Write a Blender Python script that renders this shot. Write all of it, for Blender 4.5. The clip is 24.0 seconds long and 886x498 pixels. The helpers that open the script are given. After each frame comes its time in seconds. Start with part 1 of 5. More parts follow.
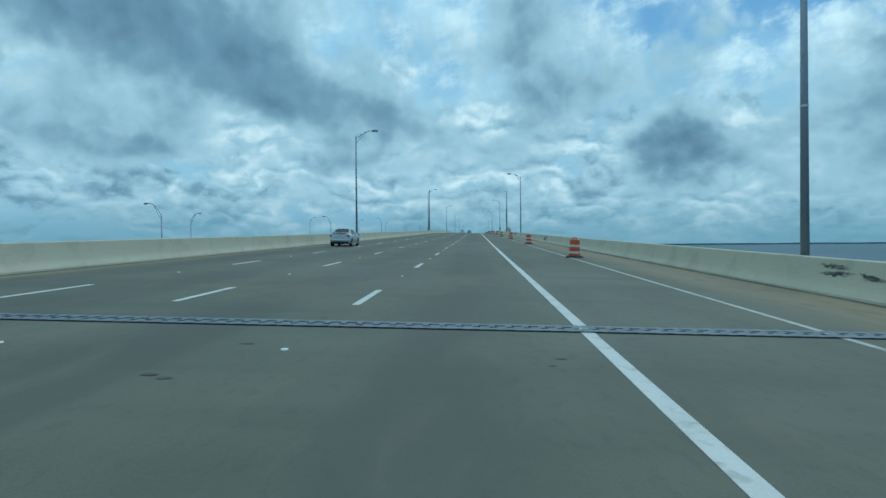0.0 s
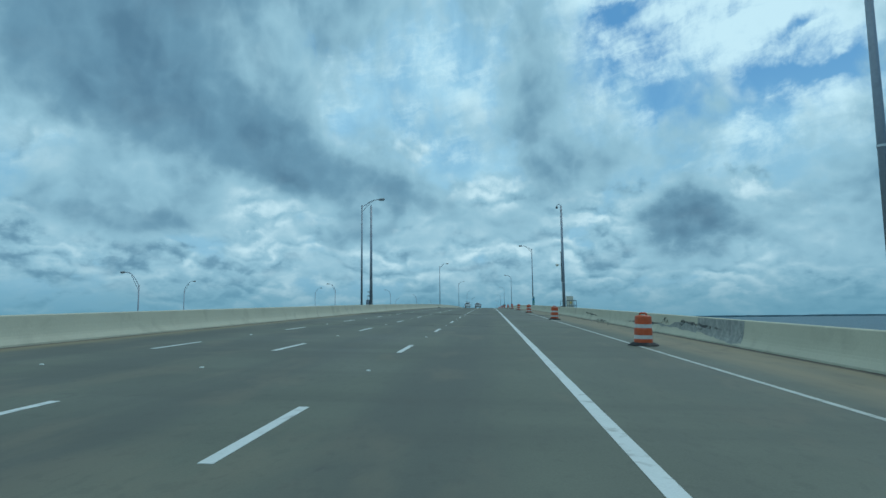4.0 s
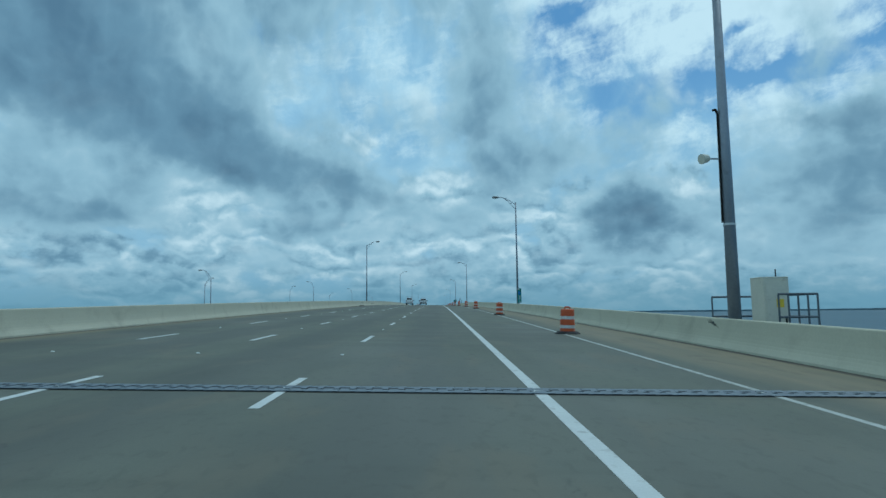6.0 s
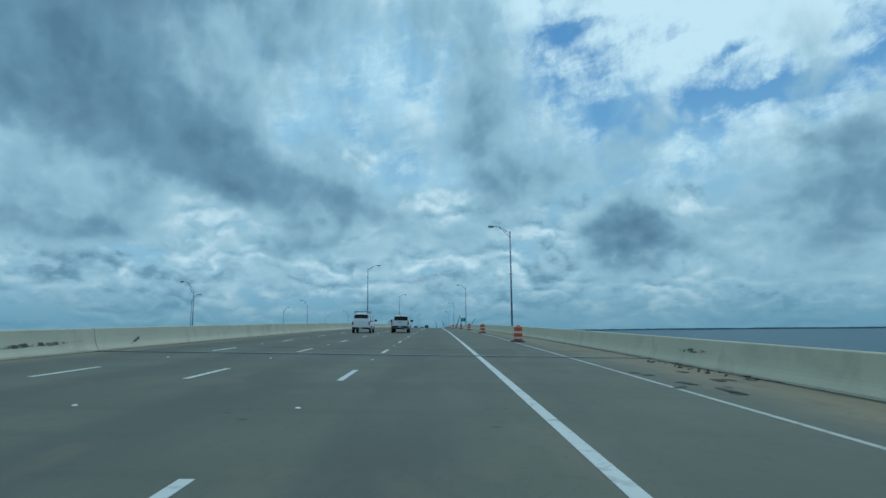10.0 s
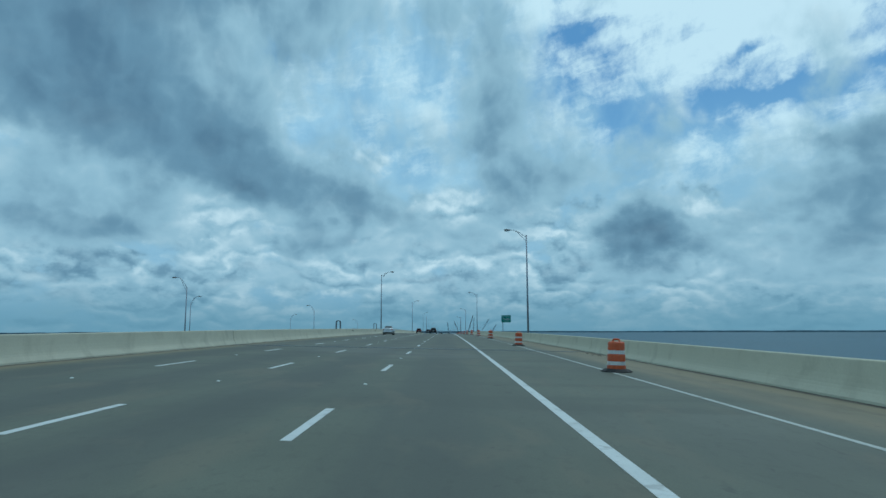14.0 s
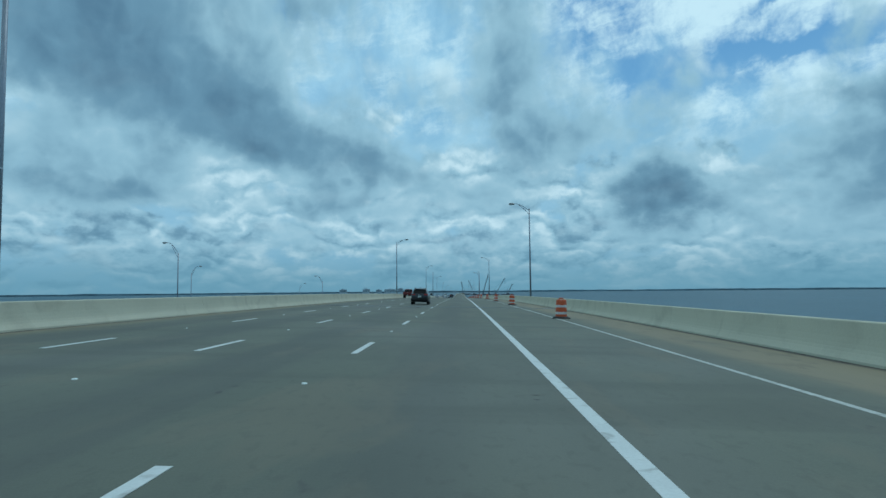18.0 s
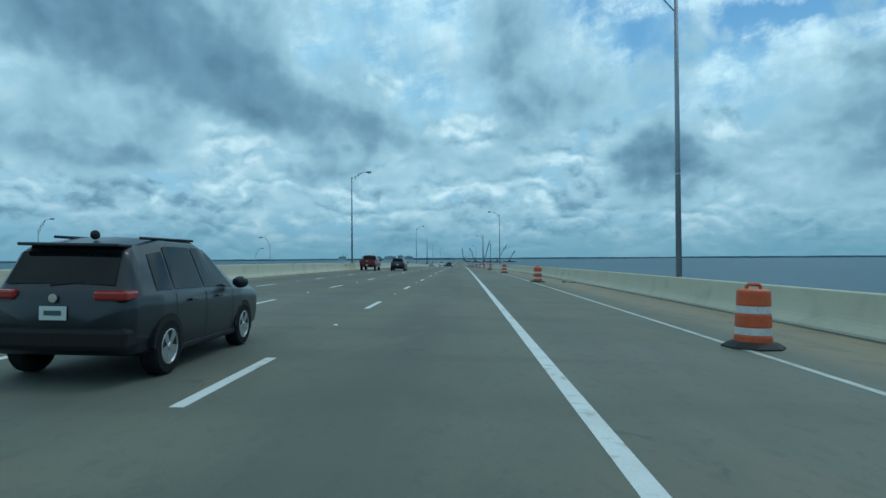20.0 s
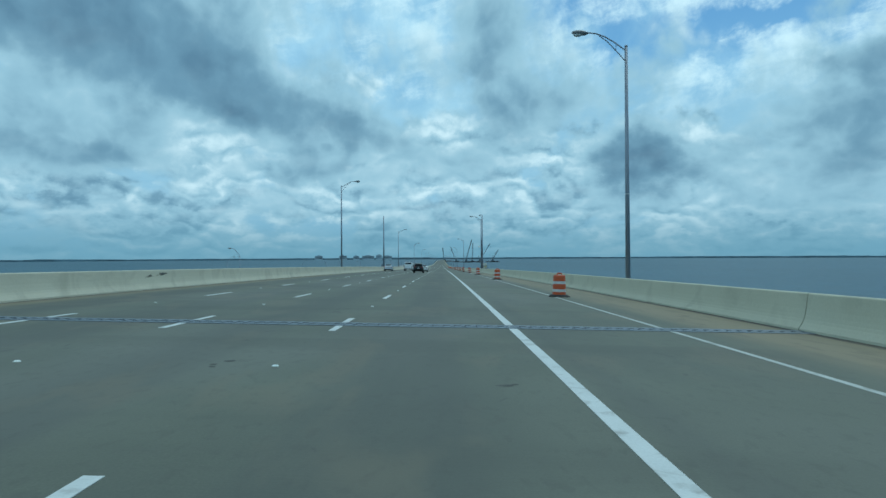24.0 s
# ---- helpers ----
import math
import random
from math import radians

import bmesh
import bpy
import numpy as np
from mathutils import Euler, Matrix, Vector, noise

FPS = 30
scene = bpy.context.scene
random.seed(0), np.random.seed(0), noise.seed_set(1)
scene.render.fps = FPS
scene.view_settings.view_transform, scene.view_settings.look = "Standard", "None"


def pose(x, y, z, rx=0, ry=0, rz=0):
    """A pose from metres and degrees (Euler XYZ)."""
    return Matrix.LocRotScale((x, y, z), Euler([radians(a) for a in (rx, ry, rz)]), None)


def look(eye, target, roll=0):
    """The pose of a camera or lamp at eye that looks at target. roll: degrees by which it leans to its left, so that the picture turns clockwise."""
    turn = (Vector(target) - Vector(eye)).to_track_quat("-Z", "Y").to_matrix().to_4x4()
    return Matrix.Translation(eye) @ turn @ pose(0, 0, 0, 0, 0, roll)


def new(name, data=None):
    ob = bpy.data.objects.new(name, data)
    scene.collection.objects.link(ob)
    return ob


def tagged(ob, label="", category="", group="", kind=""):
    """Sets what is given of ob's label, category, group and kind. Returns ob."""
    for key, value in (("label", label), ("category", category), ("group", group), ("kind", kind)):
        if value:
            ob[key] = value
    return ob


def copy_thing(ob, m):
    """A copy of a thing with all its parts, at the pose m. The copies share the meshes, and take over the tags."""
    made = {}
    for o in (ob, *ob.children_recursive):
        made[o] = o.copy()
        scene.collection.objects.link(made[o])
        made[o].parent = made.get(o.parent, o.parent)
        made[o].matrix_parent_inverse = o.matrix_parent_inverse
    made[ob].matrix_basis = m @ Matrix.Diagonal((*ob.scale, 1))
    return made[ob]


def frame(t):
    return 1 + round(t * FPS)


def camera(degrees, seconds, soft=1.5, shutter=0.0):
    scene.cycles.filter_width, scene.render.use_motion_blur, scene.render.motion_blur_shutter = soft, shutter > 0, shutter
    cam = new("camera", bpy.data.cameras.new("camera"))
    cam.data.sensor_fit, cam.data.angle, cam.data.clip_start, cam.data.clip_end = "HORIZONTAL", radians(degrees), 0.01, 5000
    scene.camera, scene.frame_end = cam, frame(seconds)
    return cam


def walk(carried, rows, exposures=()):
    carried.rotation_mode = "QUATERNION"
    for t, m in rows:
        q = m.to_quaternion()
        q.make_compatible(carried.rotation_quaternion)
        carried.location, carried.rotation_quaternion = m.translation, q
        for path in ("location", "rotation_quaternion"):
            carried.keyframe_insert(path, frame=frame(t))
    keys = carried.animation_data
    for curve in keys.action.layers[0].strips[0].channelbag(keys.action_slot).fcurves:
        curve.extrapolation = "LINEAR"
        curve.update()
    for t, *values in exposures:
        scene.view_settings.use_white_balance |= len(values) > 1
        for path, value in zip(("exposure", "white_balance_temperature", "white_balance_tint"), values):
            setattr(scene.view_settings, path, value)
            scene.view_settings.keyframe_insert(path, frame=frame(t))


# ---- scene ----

# The road runs along +y; x is across it, to the right; z is up from the water.
EYE = 1.505            # camera above the deck
FALL = -0.023          # crossfall of the deck, down to the right
GRADE_AT = [-400, -50, 25, 100, 175, 250, 325, 400, 475, 550, 625, 700, 775, 850, 1050, 1900, 4000]
GRADE = [2.2, 2.2, 2.42, 2.68, 2.68, 2.23, 1.65, 1.0, 0.44, -0.07, -0.55, -1.0, -1.47, -1.7, -1.7, 0.0, 0.0]
PROFILE_Y = np.arange(-400.0, 4001.0, 5.0)
_g = np.interp(PROFILE_Y, GRADE_AT, GRADE) / 100
PROFILE_Z = np.concatenate([[0.0], np.cumsum((_g[1:] + _g[:-1]) * 2.5)])
PROFILE_Z = PROFILE_Z - PROFILE_Z.max() + 18.0


def deck(x, y):
    """Height of the deck's surface."""
    return float(np.interp(y, PROFILE_Y, PROFILE_Z)) + FALL * (x - 2.3)


def grade(y):
    return math.atan(float(np.interp(y, GRADE_AT, GRADE)) / 100)


# ---- camera: seconds, across, along, turn to the left, tilt up, lean ----
PATH = [
    (0.0, 2.39, 12.03, 3.08, -0.32, -0.45),
    (0.5, 2.40, 26.64, 2.75, -0.75, -0.53),
    (1.0, 2.41, 41.22, 3.07, -1.03, -0.77),
    (1.5, 2.44, 55.75, 3.03, -0.15, -0.67),
    (3.5, 2.57, 113.73, 3.54, 2.70, -0.62),
    (4.0, 2.60, 128.23, 4.15, 6.37, -0.63),
    (4.5, 2.61, 142.74, 1.99, 9.20, -0.53),
    (5.0, 2.59, 157.29, -0.72, 8.09, -0.58),
    (5.5, 2.51, 171.88, -1.16, 7.85, -0.68),
    (6.0, 2.43, 186.46, -0.63, 5.84, -0.67),
    (6.5, 2.37, 200.97, -1.08, 6.64, -0.52),
    (7.0, 2.34, 215.38, -1.63, 6.50, -0.62),
    (7.5, 2.32, 229.69, -2.21, 7.34, -0.56),
    (8.0, 2.31, 243.98, -2.09, 7.13, -0.58),
    (8.5, 2.28, 258.34, -2.35, 6.99, -0.41),
    (9.0, 2.26, 272.75, -2.16, 6.93, -0.59),
    (9.5, 2.28, 287.19, -1.58, 7.30, -0.50),
    (10.0, 2.29, 301.66, -0.78, 7.40, -0.55),
    (10.5, 2.28, 316.20, -1.35, 6.96, -0.50),
    (12.5, 2.12, 374.55, -1.17, 6.77, -0.18),
    (13.0, 2.10, 389.16, -1.09, 6.80, -0.14),
    (13.5, 2.07, 403.78, -0.41, 7.22, -0.13),
    (14.0, 2.05, 418.38, 0.32, 7.44, -0.16),
    (14.5, 2.00, 432.95, 1.40, 6.94, -0.14),
    (15.0, 1.98, 447.51, 0.86, 5.73, -0.39),
    (15.5, 2.03, 462.08, 2.47, 5.08, -0.31),
    (16.0, 2.11, 476.62, 2.27, 4.74, -0.57),
    (16.5, 2.22, 491.09, 1.71, 4.82, -0.48),
    (17.0, 2.33, 505.48, 1.54, 4.76, -0.54),
    (17.5, 2.41, 519.80, 1.70, 4.50, -0.37),
    (18.0, 2.48, 534.07, 1.62, 3.75, -0.51),
    (18.5, 2.55, 548.35, 1.10, 2.63, -0.54),
    (20.5, 2.84, 605.43, 2.55, 0.57, -0.15),
    (21.0, 2.84, 619.75, 3.85, 0.30, -0.12),
    (21.5, 2.74, 634.13, 2.76, -1.09, -0.04),
    (22.0, 2.61, 648.49, 1.45, -1.15, -0.17),
    (22.5, 2.51, 662.77, 0.08, -0.78, -0.23),
    (23.0, 2.44, 677.04, -0.05, -0.38, -0.24),
    (23.5, 2.41, 691.35, 0.10, -0.18, -0.38),
    (24.0, 2.39, 705.68, -0.10, 0.68, -0.30),
]
cam = camera(71.06, 24.0)
walk(cam, [(t, pose(x, y, deck(x, y) + EYE, 90 + tilt, 0, turn) @ pose(0, 0, 0, 0, 0, lean)) for t, x, y, turn, tilt, lean in PATH],
     [(0.0, -0.12, 5440, -8), (1.5, -0.12, 5440, -8), (4.0, -0.22, 5440, -8), (6.0, -0.3, 5390, -6), (16.0, -0.3, 5390, -6), (18.5, -0.22, 5410, -7), (21.0, -0.1, 5440, -8), (24.0, -0.1, 5440, -8)])

# ---- world: broken cloud over a blue sky ----
SUN_UP, SUN_ROUND = radians(62), radians(50)
world = bpy.data.worlds.new("sky")
scene.world = world
world.use_nodes = True
wn, wl = world.node_tree.nodes, world.node_tree.links
wn.clear()


def wmath(op, a, b=None, clamp=False):
    n = wn.new("ShaderNodeMath")
    n.operation, n.use_clamp = op, clamp
    for i, v in enumerate((a, b)):
        if v is None:
            continue
        if isinstance(v, (int, float)):
            n.inputs[i].default_value = v
        else:
            wl.new(v, n.inputs[i])
    return n.outputs[0]


def wmix(fac, a, b):
    n = wn.new("ShaderNodeMix")
    n.data_type = "RGBA"
    for i, v in ((0, fac), (6, a), (7, b)):
        if isinstance(v, (int, float)):
            n.inputs[i].default_value = v
        elif isinstance(v, tuple):
            n.inputs[i].default_value = (*v, 1)
        else:
            wl.new(v, n.inputs[i])
    return n.outputs[2]


def wnoise(vec, scale, detail, rough=0.55, warp=0.0, shift=(0, 0, 0)):
    m = wn.new("ShaderNodeMapping")
    m.inputs["Location"].default_value = shift
    wl.new(vec, m.inputs[0])
    n = wn.new("ShaderNodeTexNoise")
    n.inputs["Scale"].default_value, n.inputs["Detail"].default_value = scale, detail
    n.inputs["Roughness"].default_value, n.inputs["Distortion"].default_value = rough, warp
    wl.new(m.outputs[0], n.inputs["Vector"])
    return n.outputs[0]


def wstep(v, lo, hi, a=0.0, b=1.0):
    n = wn.new("ShaderNodeMapRange")
    n.interpolation_type = "SMOOTHSTEP"
    for i, x in enumerate((lo, hi, a, b)):
        n.inputs[i + 1].default_value = x
    wl.new(v, n.inputs[0])
    return n.outputs[0]


coord = wn.new("ShaderNodeTexCoord").outputs["Generated"]
sep = wn.new("ShaderNodeSeparateXYZ")
wl.new(coord, sep.inputs[0])
dx, dy, dz = sep.outputs
round_deg = wmath("MULTIPLY", wmath("ARCTAN2", wmath("MULTIPLY", dx, -1.0), dy), 57.2958)
up_deg = wmath("MULTIPLY", wmath("ARCSINE", dz), 57.2958)
comb = wn.new("ShaderNodeCombineXYZ")
wl.new(wmath("MULTIPLY", round_deg, 0.052), comb.inputs[0])
wl.new(wmath("MULTIPLY", wmath("LOGARITHM", wmath("ADD", wmath("MAXIMUM", up_deg, 0.0), 13.0), 2.71828), 1.4), comb.inputs[1])
dome = comb.outputs[0]
wave_a = wnoise(dome, 2.2, 5.0, 0.55, 0.0, (4.0, 1.0, 0))
wave_b = wnoise(dome, 2.2, 5.0, 0.55, 0.0, (0.3, 7.0, 3))
round_w = wmath("ADD", round_deg, wmath("MULTIPLY", wmath("SUBTRACT", wave_a, 0.5), 14.0))
up_w = wmath("ADD", up_deg, wmath("MULTIPLY", wmath("SUBTRACT", wave_b, 0.5), wmath("MINIMUM", wmath("MULTIPLY", up_deg, 0.7), 9.0)))

round_n = wmath("ADD", round_deg, wmath("MULTIPLY", wmath("SUBTRACT", wnoise(dome, 8.0, 5.0, 0.55, 0.0, (1.0, 2.0, 8)), 0.5), 3.4))
up_n = wmath("ADD", up_deg, wmath("MULTIPLY", wmath("SUBTRACT", wnoise(dome, 8.0, 5.0, 0.55, 0.0, (6.0, 5.0, 8)), 0.5), 2.2))


def bank(at_round, at_up, half_round, half_up, lean, much):
    """A soft, ragged oval of the sky: where it is, its half sizes, its slope, in degrees, and its weight."""
    near = half_round < 5
    a = wmath("SUBTRACT", round_n if near else round_w, at_round)
    e = wmath("SUBTRACT", wmath("SUBTRACT", up_n if near else up_w, at_up), wmath("MULTIPLY", a, lean))
    r = wmath("ADD", wmath("POWER", wmath("ABSOLUTE", wmath("DIVIDE", a, half_round)), 2.0), wmath("POWER", wmath("ABSOLUTE", wmath("DIVIDE", e, half_up)), 2.0))
    return wmath("MULTIPLY", wmath("POWER", 2.71828, wmath("MULTIPLY", r, -1.0)), much)


def total(first, banks):
    for at in banks:
        first = wmath("ADD", first, bank(*at))
    return first


DEEP, GREY, MILK, SUNLIT = (0.13, 0.215, 0.305), (0.215, 0.335, 0.435), (0.42, 0.575, 0.665), (0.87, 0.94, 0.96)
fine = wnoise(dome, 9.0, 6.0, 0.6, 0.0, (5.0, 1.0, 2.0))
curl = wn.new("ShaderNodeTexNoise")
curl.inputs["Scale"].default_value, curl.inputs["Detail"].default_value = 4.5, 5.0
wl.new(dome, curl.inputs["Vector"])


def moved(vec, scale, by):
    """vec shifted by a turbulent field, or by a fixed step."""
    v = wn.new("ShaderNodeVectorMath")
    v.operation = "MULTIPLY_ADD"
    if scale is None:
        v.inputs[0].default_value, v.inputs[1].default_value = by, (1, 1, 1)
    else:
        wl.new(curl.outputs["Color"], v.inputs[0])
        v.inputs[1].default_value = (scale, scale, 0)
    wl.new(vec, v.inputs[2])
    return v.outputs[0]


def billow(vec, scale, shift):
    """Rounded heads with sharp folds between them, about 0.5 in the mean."""
    out = None
    for k, (f, w) in enumerate(((1.0, 1.15), (2.1, 0.7), (4.3, 0.4))):
        n = wmath("ABSOLUTE", wmath("SUBTRACT", wnoise(vec, scale * f, 0.0, 0.5, 0.0, (shift[0] + k, shift[1], shift[2])), 0.5))
        n = wmath("MULTIPLY", n, 2.0 * w)
        out = n if out is None else wmath("ADD", out, n)
    return out


def cloud_colour(lit):
    c = wmix(wstep(lit, -0.05, 0.34), DEEP, GREY)
    c = wmix(wstep(lit, 0.26, 0.62), c, MILK)
    return wmix(wstep(lit, 0.55, 1.08), c, SUNLIT)


# clear sky, deeper blue overhead
sky = wn.new("ShaderNodeTexSky")
sky.sky_type, sky.sun_disc = "NISHITA", False
sky.sun_elevation, sky.sun_rotation = SUN_UP, SUN_ROUND
tone = wn.new("ShaderNodeMix")
tone.data_type, tone.blend_type = "RGBA", "MULTIPLY"
tone.inputs[0].default_value = 1.0
wl.new(sky.outputs[0], tone.inputs[6])
tone.inputs[7].default_value = (0.085, 0.085, 0.085, 1)
clear = wmix(0.6, tone.outputs[2], wmix(wstep(up_deg, 11.0, 24.0), (0.30, 0.58, 0.84), (0.14, 0.37, 0.70)))
# thin veil, thicker towards the left
thin = total(wmath("ADD", wmath("MULTIPLY", wnoise(dome, 2.6, 7.0, 0.6, 0.2, (9.0, 4.0, 1.0)), 0.9), wmath("MULTIPLY", round_deg, 0.008)),
             ((-24, 18.0, 10, 2.4, -0.05, -0.20), (-12.4, 26.0, 3.4, 2.0, -0.3, -0.34), (-15.4, 23.8, 3.2, 2.2, -0.3, -0.34), (14.5, 24.5, 3.0, 2.2, 0.0, -0.34), (-29, 20.5, 6, 1.5, -0.1, -0.2), (2, 17, 6, 5, 0.2, 0.3), (-30, 10, 20, 5, 0, 0.25), (-2, 28, 5, 5, 0, 0.1), (-22, 14, 12, 3, 0, 0.1)))
veil = wmix(wstep(wnoise(dome, 3.0, 6.0, 0.6, 0.4, (2.0, 6.0, 4.0)), 0.3, 0.7), (0.36, 0.56, 0.74), (0.56, 0.76, 0.89))
whole = wmix(wstep(thin, 0.10, 0.55, 0.0, 0.92), clear, veil)
# bright high sheets on the right, torn open by streaks of blue
fibre = wn.new("ShaderNodeCombineXYZ")
wl.new(wmath("MULTIPLY", round_w, 0.05), fibre.inputs[0])
wl.new(wmath("ADD", wmath("MULTIPLY", up_n, 0.20), wmath("MULTIPLY", round_deg, 0.040)), fibre.inputs[1])
strand = wnoise(fibre.outputs[0], 2.6, 8.0, 0.62, 0.3, (2.0, 4.0, 3.0))
high = wmath("ADD", wmath("MULTIPLY", wnoise(dome, 4.2, 8.0, 0.60, 0.2, (1.0, 3.0, 6.0)), 0.85), wmath("MULTIPLY", strand, 0.5))
high = total(high, ((-30, 26.5, 15, 5.5, 0.0, 0.30), (-20, 30, 12, 4, 0.0, 0.15), (-22.5, 16.4, 6, 1.1, -0.22, 0.12), (-32, 15.5, 8, 1.8, 0.0, 0.08), (-10, 29, 4, 1.5, 0, 0.16), (25.5, 25.6, 2.6, 1.5, 0.1, 0.30),
                    (-12.6, 26.0, 2.6, 1.8, -0.3, -0.17), (-15.6, 23.8, 2.4, 1.9, -0.2, -0.17), (-26.6, 22.6, 2.0, 0.7, -0.45, -0.26), (-31, 19.9, 8, 0.8, -0.12, -0.22), (-22, 18.3, 8, 1.8, -0.08, -0.16)))
whole = wmix(wmath("MULTIPLY", wstep(high, 0.60, 0.90), 0.92), whole, (0.86, 0.97, 1.0))

# the great grey banks: thin edges let the light through, thick hearts are dark
SUNWARD = (-0.035, 0.06, 0)
BANKS = ((28, 16.8, 14, 5.2, 0.14, 0.88), (11, 12.3, 9.5, 3.2, 0.28, 0.55), (34, 12.0, 8, 1.6, 0.1, 0.18), (36, 28, 13, 6.0, 0.0, 0.72), (18, 30, 16, 5.5, 0.0, 0.56), (24, 22, 16, 4, 0.0, 0.22), (-4.4, 22.5, 3.4, 7.5, 0.0, 0.48),
         (-9.0, 13.2, 7.5, 3.0, -0.15, 0.40), (-17.6, 8.2, 3.8, 2.8, 0.0, 1.15), (-24.0, 7.8, 4.2, 2.1, 0.0, 0.30), (-35, 9.8, 9.0, 5.0, 0.0, 0.72), (-34, 14.6, 4, 1.2, 0.1, 0.30), (33, 8.6, 8, 1.8, 0.0, 0.50), (-2, 9.0, 6, 1.5, 0.1, 0.30), (13, 7.2, 7, 1.2, 0.0, 0.34), (0, 4.5, 60, 1.3, 0.0, 0.16))
placed = total(wmath("MULTIPLY", wmath("SUBTRACT", fine, 0.5), 0.35), BANKS)


def bank_body(vec):
    w = moved(vec, 0.10, None)
    return wmath("ADD", wmath("MULTIPLY", wmath("SUBTRACT", wnoise(w, 2.4, 6.0, 0.52, 0.0, (3.1, 0.4, 0)), 0.5), 1.1), wmath("MULTIPLY", wmath("SUBTRACT", billow(w, 3.6, (2.0, 5.0, 1.0)), 0.5), 0.22))


here, above = bank_body(dome), bank_body(moved(dome, None, SUNWARD))
bulk = wmath("ADD", placed, here)
bank_lit = wmath("ADD", wmath("SUBTRACT", 0.66, wstep(bulk, 0.10, 1.05, 0.0, 0.56)), wmath("MULTIPLY", wmath("SUBTRACT", here, above), 0.9))
bank_lit = wmath("ADD", bank_lit, wmath("MULTIPLY", wmath("SUBTRACT", fine, 0.5), 0.25))

# rows of small heaped cloud below them, down to the horizon
HEAPS = ((20, 9.8, 22, 2.6, 0.16, 0.10), (0, 4.5, 90, 5.0, 0.0, 0.10), (-10, 9, 10, 3.0, 0.0, 0.06), (4, 14, 3.0, 1.6, 0.3, 0.12), (-27, 7, 5, 2.0, 0.0, 0.06), (0, 25, 90, 8.0, 0.0, -0.5), (-30, 15, 14, 4.0, 0.0, -0.3))


def heap_rows(scale, shift, rows, stir):
    """Overlapping rows: from a dark foot each one brightens to its ragged, sunlit head."""
    w = moved(dome, 0.05, None)
    height = wn.new("ShaderNodeSeparateXYZ")
    wl.new(w, height.inputs[0])
    phase = wmath("ADD", wmath("MULTIPLY", height.outputs[1], rows), wmath("MULTIPLY", wmath("ADD", wnoise(w, scale, 5.0, 0.5, 0.0, shift), wmath("MULTIPLY", fine, 0.16)), stir))
    rise = wmath("FRACT", phase)
    return wmath("MULTIPLY", rise, wstep(rise, 0.55, 1.0, 1.0, 0.0))


heap = total(wmath("ADD", wmath("MULTIPLY", wnoise(moved(dome, 0.07, None), 3.0, 6.0, 0.54, 0.0, (6.0, 0.0, 9.0)), 0.95), 0.02), HEAPS)
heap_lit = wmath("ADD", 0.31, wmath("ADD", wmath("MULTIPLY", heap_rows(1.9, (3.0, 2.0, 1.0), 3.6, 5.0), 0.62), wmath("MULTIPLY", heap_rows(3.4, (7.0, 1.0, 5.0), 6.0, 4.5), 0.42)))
heap_lit = wmath("ADD", heap_lit, wmath("MULTIPLY", wmath("SUBTRACT", fine, 0.5), 0.34))
heap_lit = wmath("ADD", heap_lit, wmath("MULTIPLY", wmath("SUBTRACT", wnoise(dome, 1.8, 3.0, 0.5, 0.0, (1.5, 8.0, 2.0)), 0.5), 0.7))
heap_lit = total(heap_lit, ((20, 10.6, 15, 2.4, 0.2, 0.14), (3, 14.5, 3.5, 2.5, 0.3, 0.16), (-12, 8.5, 4, 2.0, 0.0, 0.12), (33, 3.5, 14, 3, 0.0, -0.08)))
whole = wmix(wmath("MULTIPLY", wstep(up_deg, 10.0, 16.0, 0.75, 0.0), 1.0), whole, (0.37, 0.55, 0.68))
whole = wmix(wmath("MULTIPLY", wstep(heap, 0.44, 0.54), 0.93), whole, cloud_colour(heap_lit))
whole = wmix(wmath("MULTIPLY", wstep(bulk, 0.02, 0.40), 0.95), whole, cloud_colour(bank_lit))
# unseen overhead sky, set an even white so the deck's light is less blue
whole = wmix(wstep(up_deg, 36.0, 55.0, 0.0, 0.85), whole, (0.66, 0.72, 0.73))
# paler, bluer air low down
whole = wmix(wstep(up_deg, 0.0, 5.5, 0.88, 0.0), whole, (0.205, 0.36, 0.455))
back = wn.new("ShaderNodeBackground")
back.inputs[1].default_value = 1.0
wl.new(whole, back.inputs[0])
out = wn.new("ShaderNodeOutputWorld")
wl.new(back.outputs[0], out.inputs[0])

sun = new("sun", bpy.data.lights.new("sun", "SUN"))
sun.data.energy, sun.data.angle, sun.data.color = 0.8, radians(16), (1.0, 0.95, 0.88)
sun.matrix_world = look((0, 0, 0), (-math.sin(SUN_ROUND) * math.cos(SUN_UP), -math.cos(SUN_ROUND) * math.cos(SUN_UP), -math.sin(SUN_UP)))


